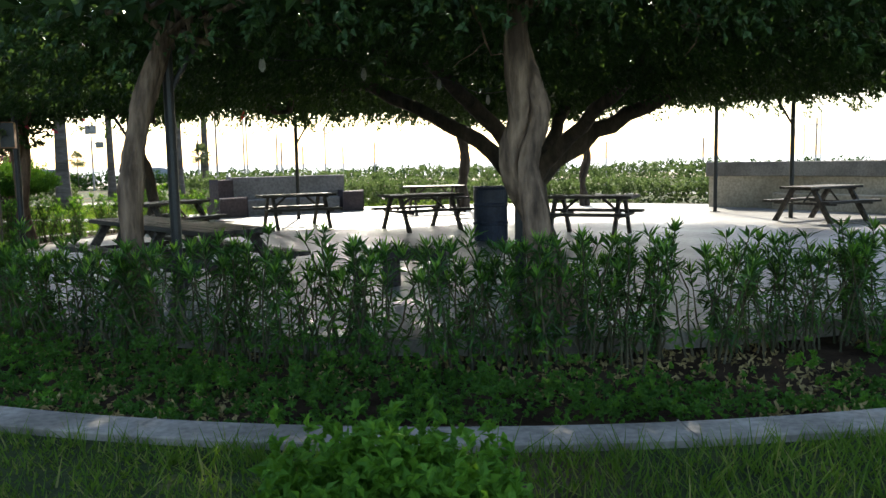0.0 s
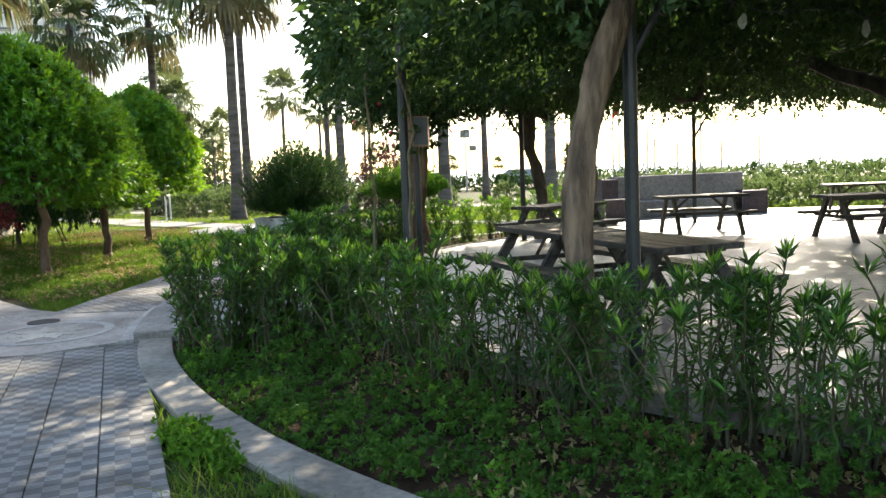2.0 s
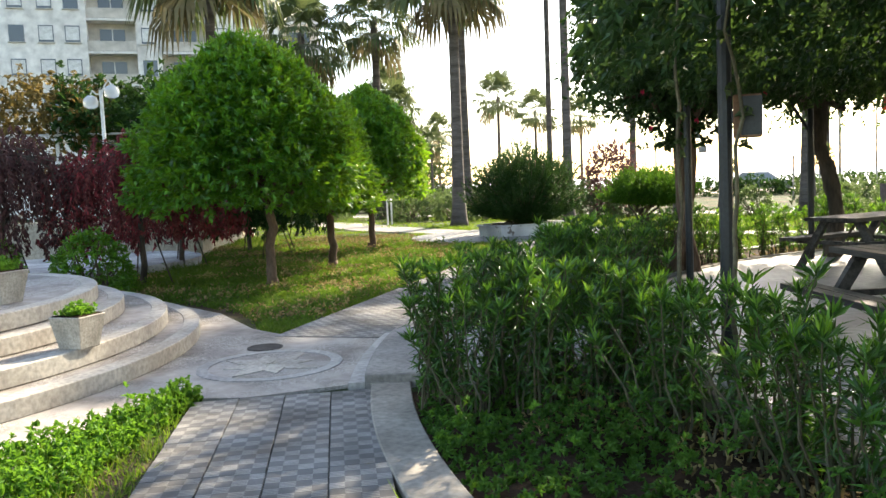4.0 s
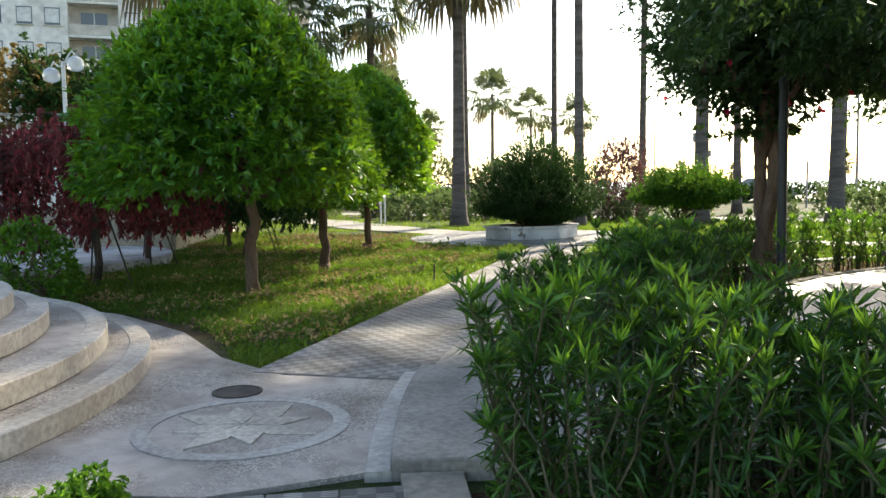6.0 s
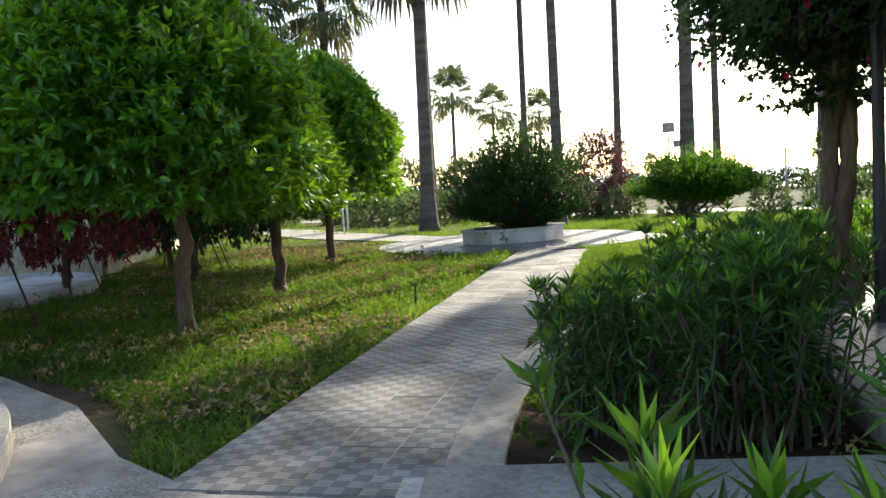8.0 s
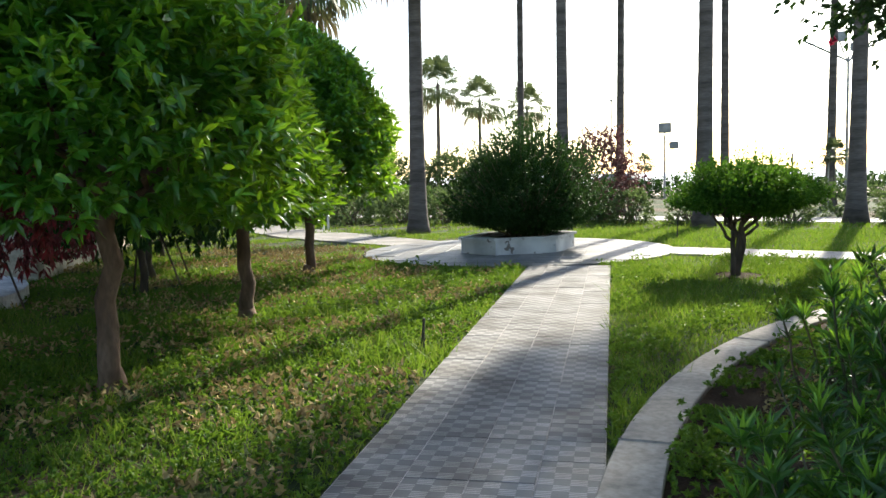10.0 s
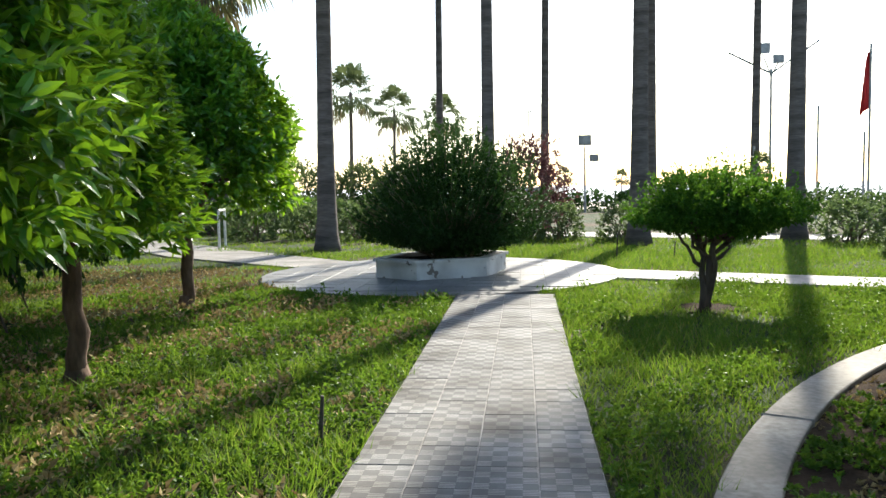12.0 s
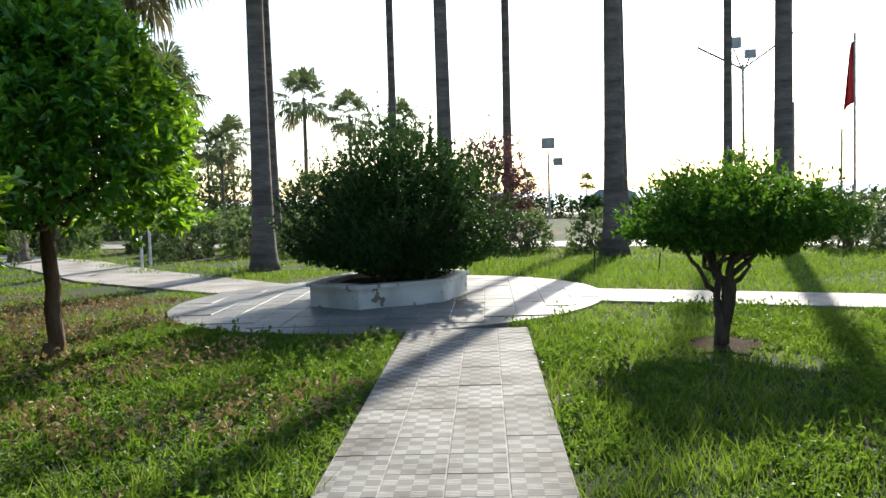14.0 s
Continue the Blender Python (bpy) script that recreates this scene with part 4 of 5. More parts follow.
def parasol_tree():
    rng = np.random.default_rng(15)
    top = thing("parasol_tree", pose(-10.74, 20.45, -0.02), "small clipped tree with a flat bright green parasol crown", "tree")
    gt, gl = Geo(), Geo()
    right = np.array((0.91, 0.41, 0))
    stems = (((-0.035, 0.0), (-0.03, 0.74), 0.042, 0.032), ((0.03, 0.0), (0.11, 0.82), 0.046, 0.036), ((0.0, 0.0), (0.05, 0.6), 0.055, 0.04))
    for (a, az), (b, bz), r0, r1 in stems:
        lo, hi = right * a + np.array((0, rng.normal() * 0.02, az - 0.03)), right * b + np.array((0, rng.normal() * 0.03, bz))
        branch(gt, lo, hi, r0, r1, rng, 9, 0.06)
        for j in range(4):
            k = rng.uniform(0, 6.28)
            e = right * 0.17 + np.array((math.cos(k) * rng.uniform(0.4, 0.85), math.sin(k) * rng.uniform(0.4, 0.85), rng.uniform(1.05, 1.4)))
            branch(gt, hi - np.array((0, 0, 0.05)), e, 0.026, 0.009, rng, 6, 0.14)
    branch(gt, right * -0.05 + np.array((0, 0, 0.5)), right * -0.38 + np.array((0, 0, 1.0)), 0.026, 0.014, rng, 6, 0.08)
    branch(gt, right * 0.1 + np.array((0, 0, 0.66)), right * 0.55 + np.array((0, 0, 1.1)), 0.03, 0.014, rng, 6, 0.1)
    part("trunk", gt, M["dark_bark"], top, "", True)
    off = right * 0.17
    c, d = dome_points(5200, 1.02, 0.96, 1.74, rng, 0.2, 9, 0.2, 0.5)
    sprays(gl, c + off, d + np.array((0, 0, 0.3)), 7, 0.06, 0.028, 0.7, rng, 0.1, True)
    c, d = dome_points(150, 0.98, 0.95, 1.7, rng, 0.97, 9, 0.2, 0.1)
    for p, q in zip(c + off, d):
        e = p + unit(q * 0.5 + np.array((0, 0, 1.0)) + rng.normal(size=3) * 0.25) * rng.uniform(0.08, 0.26)
        gt_w = np.linspace(0, 1, 4)[:, None]
        sprays(gl, p + (e - p) * gt_w, np.repeat((e - p)[None], 4, 0), 4, 0.065, 0.024, 0.55, rng, 0.04, True)
    part("crown", gl, M["parasol_leaf"], top)
    bare = Geo().prism([polar(0.4 + 0.07 * math.sin(a * 0.11) + 0.05 * math.sin(a * 0.3), a, (-10.72, 20.38)) for a in range(0, 360, 15)], -0.04, -0.012)
    setting("bare_soil_ring", bare, M["soil"], "bare brown soil at the foot of the tree", "soil")


parasol_tree()


def weeping_tree(seed, x, y, h, r, label, mat, strands=190):
    rng = np.random.default_rng(seed)
    top = thing("weeping_tree", pose(x, y, -0.02), label, "tree", "weeping trees")
    gt, gl = Geo(), Geo()
    branch(gt, (0, 0, -0.03), (0.1, 0.05, h * 0.8), 0.06, 0.04, rng, 7, 0.06)
    gt.tube([(0.5, 0.3, -0.03), (0.1, 0.05, h * 0.55)], 0.014, 5)
    gt.tube([(-0.5, 0.2, -0.03), (0.0, 0.05, h * 0.55)], 0.014, 5)
    for k in range(strands):
        a, q = rng.uniform(0, 6.28), rng.random() ** 0.5
        e = np.array((math.cos(a) * r * q, math.sin(a) * r * q, h * (1 - 0.25 * q * q) * rng.uniform(0.85, 1.05)))
        drop = rng.uniform(0.5, 1.6) * h * 0.45
        t = np.linspace(0, 1, 9)[:, None]
        p = e + np.c_[np.cos(a) * t * 0.25, np.sin(a) * t * 0.25, -drop * t ** 1.2]
        p[:, 2] = np.maximum(p[:, 2], 0.55 + 0.35 * rng.random())
        if k % 6 == 0:
            gt.tube(np.vstack([[0.1, 0.05, h * 0.75], (e + np.array((0.1, 0.05, h * 0.9))) / 2, e, p[3]]), [0.025, 0.018, 0.01, 0.004], 4, False)
        sprays(gl, p, np.repeat(np.array([[0, 0, -1.0]]), 9, 0), 7, 0.13, 0.036, 0.5, rng, 0.1, True)
    part("trunk", gt, M["dark_bark"], top, "", True)
    part("crown", gl, M[mat], top)


RED = "weeping tree with drooping dark red flower strands"
weeping_tree(1, -16.0, 11.2, 2.6, 1.4, RED, "red_leaf")
weeping_tree(2, -17.9, 13.3, 2.5, 1.3, RED, "red_leaf")
weeping_tree(3, -17.0, 9.3, 2.7, 1.3, "weeping tree with drooping purple brown strands", "purple_leaf")
weeping_tree(4, -20.2, 16.9, 2.6, 1.5, "weeping tree with fine olive green strands", "olive_leaf")
weeping_tree(5, -22.0, 19.2, 2.6, 1.5, "weeping tree with fine olive green strands", "olive_leaf")
weeping_tree(7, -17.6, 15.4, 2.5, 1.2, "weeping tree with dark green drooping strands", "bush_leaf", 200)
weeping_tree(8, -18.9, 16.6, 2.6, 1.3, "weeping tree with dark green drooping strands", "bush_leaf", 200)
weeping_tree(6, -24.0, 21.8, 2.5, 1.4, "weeping tree with fine olive green strands", "olive_leaf", 110)

# far shrubs and hedges
shrub = leafy_ball("garden_shrub", -20.0, 31.5, -0.03, 0.75, 1.15, 420, 0.13, "far_leaf", "rounded light green garden shrub", "shrub", 41, group="garden shrubs")
rng = np.random.default_rng(9)
for x, y, s in ((-18.2, 32.2, 1.0), (-16.6, 32.0, 0.95), (-14.9, 32.4, 0.9), (-12.2, 32.6, 0.9), (-9.2, 32.4, 1.05), (-7.6, 31.8, 1.1), (-6.0, 32.3, 1.0), (-4.2, 32.0, 1.1), (-2.5, 32.4, 1.0), (-22.6, 31.0, 0.95), (-24.2, 30.8, 1.0), (-25.8, 30.0, 1.0), (-27.4, 31.2, 0.9), (-29.5, 32.4, 1.1), (-26.8, 33.8, 1.1), (-24.4, 34.6, 1.2), (-31.5, 30.8, 1.0), (-33.4, 33.0, 1.2), (-21.0, 34.8, 1.1), (-30.2, 36.0, 1.2), (-35.5, 34.5, 1.2), (-8.2, 28.6, 0.75), (-5.8, 28.9, 0.8)):
    copy_thing(shrub, pose(x, y, -0.03, 0, 0, rng.uniform(0, 360)) @ Matrix.Diagonal((s, s, s * rng.uniform(0.85, 1.1), 1)))


def hedge_row(name, line, width, height, count, size, mat, label, seed):
    rng = np.random.default_rng(seed)
    line = np.array(line, float)
    seg = np.r_[0, np.cumsum(np.linalg.norm(np.diff(line, axis=0), axis=1))]
    s = rng.uniform(0, seg[-1], count)
    c = np.c_[np.interp(s, seg, line[:, 0]), np.interp(s, seg, line[:, 1])]
    a, q = rng.uniform(0, np.pi, count), np.sqrt(rng.uniform(0.3, 1.0, count))
    hh = height * (1 + 0.16 * bumps(c, 0.9, seed))
    p = np.c_[c + rng.normal(size=(count, 2)) * 0.05, np.sin(a) * q * hh - 0.03]
    p[:, :2] += np.c_[np.zeros(count), np.cos(a) * q * width]
    g = Geo()
    sprays(g, p, np.c_[rng.normal(size=count) * 0.3, np.cos(a), np.sin(a) + 0.3], 5, size, size * 0.45, 0.7, rng, size, True)
    return tagged(part(name, g, M[mat], None), label, "hedge", "", "stuff")


hedge_row("sea_hedge", [(-3.5, 28.0), (2.0, 28.6), (8.0, 27.2), (13.0, 25.0)], 0.8, 0.95, 4200, 0.13, "far_leaf", "light green hedge behind the patio", 1)
hedge_row("sea_hedge", [(-12.0, 36.8), (2.0, 37.2), (20.0, 36.0), (34.0, 33.0)], 0.9, 1.3, 6000, 0.16, "far_leaf", "light green hedge towards the beach", 2)
hedge_row("beach_hedge", [(-70.0, 54.0), (-30.0, 57.0), (10.0, 55.0), (50.0, 50.0)], 1.0, 1.25, 9000, 0.25, "bush_leaf", "long dark clipped hedge before the beach", 3)
hedge_row("park_hedge", [(-60.0, 38.0), (-40.0, 40.0), (-26.0, 42.0)], 1.0, 1.2, 5000, 0.2, "far_leaf", "green hedge across the park", 4)


# ---- ground cover ----
def on_lawn(p):
    """Which points of the plan are lawn."""
    r = np.linalg.norm(p - CENTRE, axis=1)
    one, two = p @ N_ONE, p @ N_TWO
    s_one, s_two = p @ D_ONE, p @ D_TWO
    ok = r > KERB_OUT + 0.02
    ok &= ~((one > -0.8) & (one < 0.57) & (s_one < 10.6))
    ok &= ~((two > -5.72) & (two < -4.34) & (s_two > 11.4) & (s_two < 24.3))
    ok &= np.linalg.norm(p - np.array((-8.2, 7.75)), axis=1) > 1.25
    ok &= np.linalg.norm(p - PLAZA, axis=1) > 3.13
    ok &= np.linalg.norm(p - np.array((-10.72, 20.38)), axis=1) > 0.36
    ok &= ~((p[:, 1] > 23.0) & (p[:, 1] < 24.4) & (p[:, 0] > -13.2))
    left = 22.75 + (-18.3 - p[:, 0]) * 0.28 + np.maximum(0, -23.5 - p[:, 0]) * 0.25
    ok &= ~((p[:, 0] < -18) & (p[:, 1] > left) & (p[:, 1] < left + 1.5))
    ok &= ~((np.linalg.norm(p - STEPS, axis=1) < 4.95) | ((p[:, 0] < -7.9) & (p[:, 1] < 8.9) & (p[:, 0] > -9.35)))
    ok &= ~((p[:, 0] < -9.3) & (p[:, 1] < 8.85 + np.interp(-p[:, 0], [9.3, 10.2, 11.5, 13.1, 15, 18.4], [0.0, 0.15, 0.7, 1.0, 0.95, -0.2])))
    ok &= np.linalg.norm(p - np.array((-20.6, 11.9)), axis=1) > 3.12
    return ok & (p[:, 1] < 33)


LINE = np.array(((0, 0), (-2.5, 3.0), (-5.0, 5.2), (-7.3, 7.6), (-8.7, 9.6), (-9.9, 12.3)))
LINE = np.stack([np.interp(np.linspace(0, 5, 14), np.arange(6), LINE[:, k]) for k in range(2)], 1)


def near_walk(p):
    return np.sqrt(((p[:, None] - LINE[None]) ** 2).sum(2)).min(1)


def grass():
    rng = np.random.default_rng(21)
    g = Geo()
    n = 3000000
    p = np.c_[rng.uniform(-34, 4, n), rng.uniform(-1, 33, n)]
    d = near_walk(p)
    dens = np.where(d < 5, 900.0, np.where(d < 10, 650.0, np.where(d < 18, 400.0, 150.0)))
    patchy = p @ N_TWO < -5.7
    dens *= np.where(patchy, np.clip(0.5 + 1.7 * bumps(p, 0.8, 3), 0.04, 1.5), np.clip(1.2 + 0.5 * bumps(p, 0.8, 3), 0.6, 1.7))
    keep = rng.random(n) < dens * (38 * 34) / n
    p, d = p[keep], d[keep]
    ok = on_lawn(p)
    p, d = p[ok], d[ok]
    k = len(p)
    tall = np.clip(1 + 0.55 * bumps(p, 0.55, 6), 0.4, 1.8)
    edge = np.abs(p @ N_TWO + 4.36) < 0.25
    h = (rng.uniform(0.03, 0.085, k) * tall + (rng.random(k) < 0.03) * 0.09) * np.where(d > 10, 1.25, 1.0) * np.where(edge, 0.9, 1.0) * np.where(p[:, 0] > -7, 1.35, 1.0)
    w = np.where(d < 5, 0.0065, np.where(d < 10, 0.008, np.where(d < 18, 0.0095, 0.015)))
    a = rng.uniform(0, 6.28, k)
    lean = rng.normal(size=(k, 2)) * (h * 0.55)[:, None]
    b = np.c_[p, np.full(k, -0.03)]
    s = np.c_[np.cos(a) * w, np.sin(a) * w, np.zeros(k)]
    v = np.stack([b - s, b + s, b + np.c_[lean, h]], 1).reshape(-1, 3)
    g.add(v, (), np.arange(k * 3).reshape(-1, 3))
    c = np.c_[rng.uniform(-24, 0, 9000), rng.uniform(1, 27, 9000)]
    c = c[on_lawn(c) & (near_walk(c) < 11) & (bumps(c, 1.1, 31) > -0.1)]
    per = 16
    b = np.repeat(np.c_[c, np.full(len(c), -0.03)], per, 0)
    m = len(b)
    b[:, :2] += rng.normal(size=(m, 2)) * 0.045
    h = np.repeat(rng.uniform(0.07, 0.2, len(c)), per) * rng.uniform(0.6, 1.1, m)
    a = rng.uniform(0, 6.28, m)
    s = np.c_[np.cos(a), np.sin(a), np.zeros(m)] * 0.005
    tip = b + np.c_[rng.normal(size=(m, 2)) * (h * 0.5)[:, None], h]
    g.add(np.stack([b - s, b + s, tip], 1).reshape(-1, 3), (), np.arange(m * 3).reshape(-1, 3))
    tagged(part("lawn_grass", g, M["grass"], None), "uneven green lawn grass with weeds", "grass", "", "stuff")


grass()


def low_plants(name, pts, per, size, height, mat, label, seed, simple=True, base=-0.01, mounds=True):
    rng = np.random.default_rng(seed)
    g = Geo()
    rise = np.clip(0.5 + 1.1 * bumps(pts, 2.6, seed + 60), 0.08, 1.6) if mounds else 1.0
    c = np.c_[pts, np.abs(rng.normal(size=len(pts))) * height * rise + base]
    dirs = np.c_[rng.normal(size=(len(pts), 2)) * 0.6, np.full(len(pts), 1.0)]
    sprays(g, c, dirs, per, size, size * 0.5, 0.8, rng, size * 0.6, simple)
    return tagged(part(name, g, M[mat], None), label, "plants", "", "stuff")


rng = np.random.default_rng(33)
a, r = rng.uniform(224, 318, 9000), rng.uniform(8.5, 9.95, 9000)
p = np.stack([CENTRE[0] + r * np.cos(np.radians(a)), CENTRE[1] + r * np.sin(np.radians(a))], 1)
p = p[(bumps(p, 1.3, 5) + 1.7 * (r - 9.1) > -0.1)]
low_plants("ground_cover", p, 9, 0.042, 0.15, "clover_leaf", "low leafy green weeds covering the bed", 1, True, -0.015)
a, r = rng.uniform(140, 206, 9000), rng.uniform(8.5, 9.95, 9000)
p = np.stack([CENTRE[0] + r * np.cos(np.radians(a)), CENTRE[1] + r * np.sin(np.radians(a))], 1)
p = p[bumps(p, 2.3, 7) > 0.12]
low_plants("ground_cover", p, 9, 0.04, 0.11, "lawn_leaf", "low leafy green weeds covering the bed", 2, True, -0.015)
a, r = rng.uniform(140, 318, 9000), rng.uniform(8.2, 9.95, 9000)
p = np.stack([CENTRE[0] + r * np.cos(np.radians(a)), CENTRE[1] + r * np.sin(np.radians(a))], 1)
p = p[(np.abs(a - 215) > 8) & (bumps(p, 1.1, 15) - 0.6 * (r - 9.0) > -0.25)]
low_plants("leaf_litter", p, 2, 0.06, 0.006, "litter", "fallen brown leaves on the soil", 3, True, -0.015)
p = np.c_[rng.uniform(-22, -9, 24000), rng.uniform(9, 22, 24000)]
p = p[on_lawn(p) & (p @ N_TWO < -5.75) & (bumps(p, 0.8, 3) < -0.02)]
low_plants("leaf_litter", p, 2, 0.07, 0.04, "litter", "fallen dry leaves scattered on the lawn", 4, True, 0.0, False)
p = np.c_[rng.uniform(-22, -6.5, 90000), rng.uniform(9, 25, 90000)]
p = p[on_lawn(p) & (bumps(p, 1.3, 23) > -0.35) & (near_walk(p) < 11)]
low_plants("lawn_weeds", p, 5, 0.044, 0.06, "lawn_leaf", "small leafy weeds in the lawn", 5)
a, r = rng.uniform(226, 315, 1500), rng.uniform(8.7, 9.95, 1500)
p = np.stack([CENTRE[0] + r * np.cos(np.radians(a)), CENTRE[1] + r * np.sin(np.radians(a))], 1)
p = p[bumps(p, 2.2, 25) > 0.2]
low_plants("bed_weeds", p, 9, 0.05, 0.14, "bright_leaf", "taller feathery bright green weeds in the bed", 8, True, -0.015)
# bright edging plants beside the first path
t = rng.random(2600)
lo, hi = np.array((-8.1, 6.72)), np.array((-6.4, 4.2))
p = lo + (hi - lo) * t[:, None] + np.array((-0.72, -0.69)) * (rng.random(2600) * (0.2 + 1.3 * t) - 0.12)[:, None]
low_plants("edging_plants", p, 8, 0.045, 0.07, "bright_leaf", "bright green low edging plants beside the path", 6, True, -0.01, False)
p = rng.normal(size=(2000, 2))
p = np.array((-0.25, 3.2)) + p[np.linalg.norm(p, axis=1) < 2.0] * np.array((0.29, 0.16))
low_plants("low_bush", p, 8, 0.072, 0.17, "bright_leaf", "low bright green leafy bush in the grass", 7, False, -0.01, False)
p = np.array((-4.74, 5.56)) + np.abs(rng.normal(size=(700, 1))) * np.array((0.86, -0.51)) * 0.3 + rng.normal(size=(700, 2)) * 0.06
low_plants("grass_tuft", p, 7, 0.05, 0.05, "bright_leaf", "bright weedy grass tuft spilling over the path edge", 9, True, -0.01, False)


# ---- things on the patio ----
def picnic_table():
    top = thing("picnic_table", pose(0, 0, 0), "weathered dark wooden picnic table with attached benches", "table", "picnic tables on the patio")
    for k in range(5):
        part("tabletop_plank", Geo().box((0, (k - 2) * 0.158, 0.72), (1.65, 0.15, 0.05)), M["wood"], top)
    for s in (-1, 1):
        for k in range(2):
            part("bench_plank", Geo().box((0, s * (0.62 + 0.135 * k), 0.43), (1.65, 0.125, 0.05)), M["wood"], top)
    for x in (-0.58, 0.58):
        for s in (-1, 1):
            g = Geo()
            a, b = np.array((x, s * 0.68, 0.0)), np.array((x, s * 0.24, 0.7))
            w = np.array(((0.03, 0, 0), (0, 0.058, 0)))
            v = [p + i * w[0] + j * w[1] for p in (a, b) for i, j in ((-1, -1), (1, -1), (1, 1), (-1, 1))]
            g.add(v, [(3, 2, 1, 0), (4, 5, 6, 7), (0, 1, 5, 4), (1, 2, 6, 5), (2, 3, 7, 6), (3, 0, 4, 7)])
            part("leg", g, M["wood"], top)
        part("bench_bearer", Geo().box((x + 0.05, 0, 0.385), (0.045, 1.5, 0.05)), M["wood"], top)
        part("top_bearer", Geo().box((x + 0.05, 0, 0.68), (0.045, 0.7, 0.04)), M["wood"], top)
        s = 1 if x > 0 else -1
        part("brace", Geo().tube([(x, 0, 0.39), (x - s * 0.35, 0, 0.69)], 0.025, 4), M["wood"], top)
    return top


table = picnic_table()
spots = [(-3.2, 18.3, 24), (-0.38, 17.1, 26), (-0.15, 22.6, 10), (2.75, 14.9, -25), (8.1, 17.3, 28), (-3.76, 10.35, -48), (-2.62, 9.08, -48), (-5.25, 15.7, 66)]
table.matrix_basis = pose(spots[0][0], spots[0][1], 0.1, 0, 0, spots[0][2])
for x, y, a in spots[1:]:
    copy_thing(table, pose(x, y, 0.1, 0, 0, a))


def log_table():
    top = thing("stump_table", pose(-0.3, 9.25, 0.1, 0, 0, -12), "low dark rough timber seat standing on the patio", "seat")
    part("top", Geo().box((0, 0, 0.38), (0.8, 0.42, 0.13)), M["wood"], top, "", False, 0.02)
    for x in (-0.28, 0.28):
        part("leg", Geo().tube([(x, 0, 0.0), (x, 0, 0.3), (x, 0, 0.33)], [0.11, 0.1, 0.11], 8), M["wood"], top)


log_table()


def drum():
    top = thing("plastic_drum", pose(0.9, 14.45, 0.1), "dark blue plastic drum used as a bin", "drum")
    z = [0, 0.02, 0.28, 0.3, 0.33, 0.35, 0.6, 0.62, 0.65, 0.67, 0.9, 0.93]
    r = [0.28, 0.3, 0.3, 0.315, 0.315, 0.3, 0.3, 0.315, 0.315, 0.3, 0.3, 0.28]
    part("barrel", Geo().tube([(0, 0, h) for h in z], r, 24), M["drum"], top)
    part("rim", ring(Geo(), np.zeros(2), 0.26, 0.305, 0, 360, 0.93, 0.96, 24), M["drum"], top)


drum()


def post(x, y, h, braces, label="black steel post holding up the canopy"):
    top = thing("canopy_post", pose(x, y, 0.0), label, "post", "canopy posts")
    part("shaft", Geo().tube([(0, 0, 0), (0, 0, h)], 0.048, 10), M["steel"], top)
    part("base_plate", Geo().box((0, 0, 0.106), (0.2, 0.2, 0.012)), M["steel"], top)
    for a in braces:
        d = np.array((math.cos(radians(a)), math.sin(radians(a)), 0))
        part("brace", Geo().tube([np.array((0, 0, h - 0.75)), d * 0.42 + np.array((0, 0, h - 0.02))], 0.026, 8), M["steel"], top)


for x, y, h, br in ((-2.38, 7.32, 2.9, (30,)), (-3.65, 21.2, 2.75, (10,)), (-4.85, 8.95, 2.9, ()), (-6.3, 16.87, 2.8, (200,)), (-7.03, 13.75, 2.8, ()), (7.85, 18.2, 2.9, (165,)), (7.0, 20.7, 2.8, ()), (0.72, 7.45, 2.9, ())):
    post(x, y, h, br)


def speaker_box():
    top = thing("wooden_box", pose(-4.71, 8.99, 1.74, 0, 0, 18) @ Matrix.Diagonal((0.68, 0.68, 0.72, 1)), "brown wooden speaker box fixed to the post", "box")
    part("case", Geo().box((0, 0, 0.2), (0.27, 0.24, 0.4)), M["box_wood"], top, "", False, 0.008)
    part("front_cloth", Geo().box((0.04, -0.123, 0.2), (0.2, 0.012, 0.36)), M["steel"], top, "black front cloth")
    part("bracket", Geo().box((-0.155, 0.0, 0.2), (0.045, 0.05, 0.12)), M["steel"], top)


speaker_box()


def vine(x, y, seed, h, mat="twig", turn=0.12):
    rng = np.random.default_rng(seed)
    top = thing("climbing_vine", pose(x, y, 0.0), "thin bare climbing stem winding up beside the post", "vine")
    t = np.linspace(0, 1, 16)
    p = np.c_[np.cumsum(rng.normal(size=16)) * 0.05 * t, np.cumsum(rng.normal(size=16)) * 0.05 * t, t * h]
    part("stem", Geo().tube(p, np.linspace(0.02, 0.009, 16), 6), M[mat], top, "", True)
    g = Geo()
    c = p[9:] + rng.normal(size=(7, 3)) * 0.05
    sprays(g, np.repeat(c, 3, 0), rng.normal(size=(21, 3)), 4, 0.08, 0.035, 0.7, rng, 0.05, True)
    part("foliage", g, M["olive_leaf"], top)


vine(-5.15, 8.8, 1, 2.7)
vine(-4.72, 8.75, 2, 2.8)

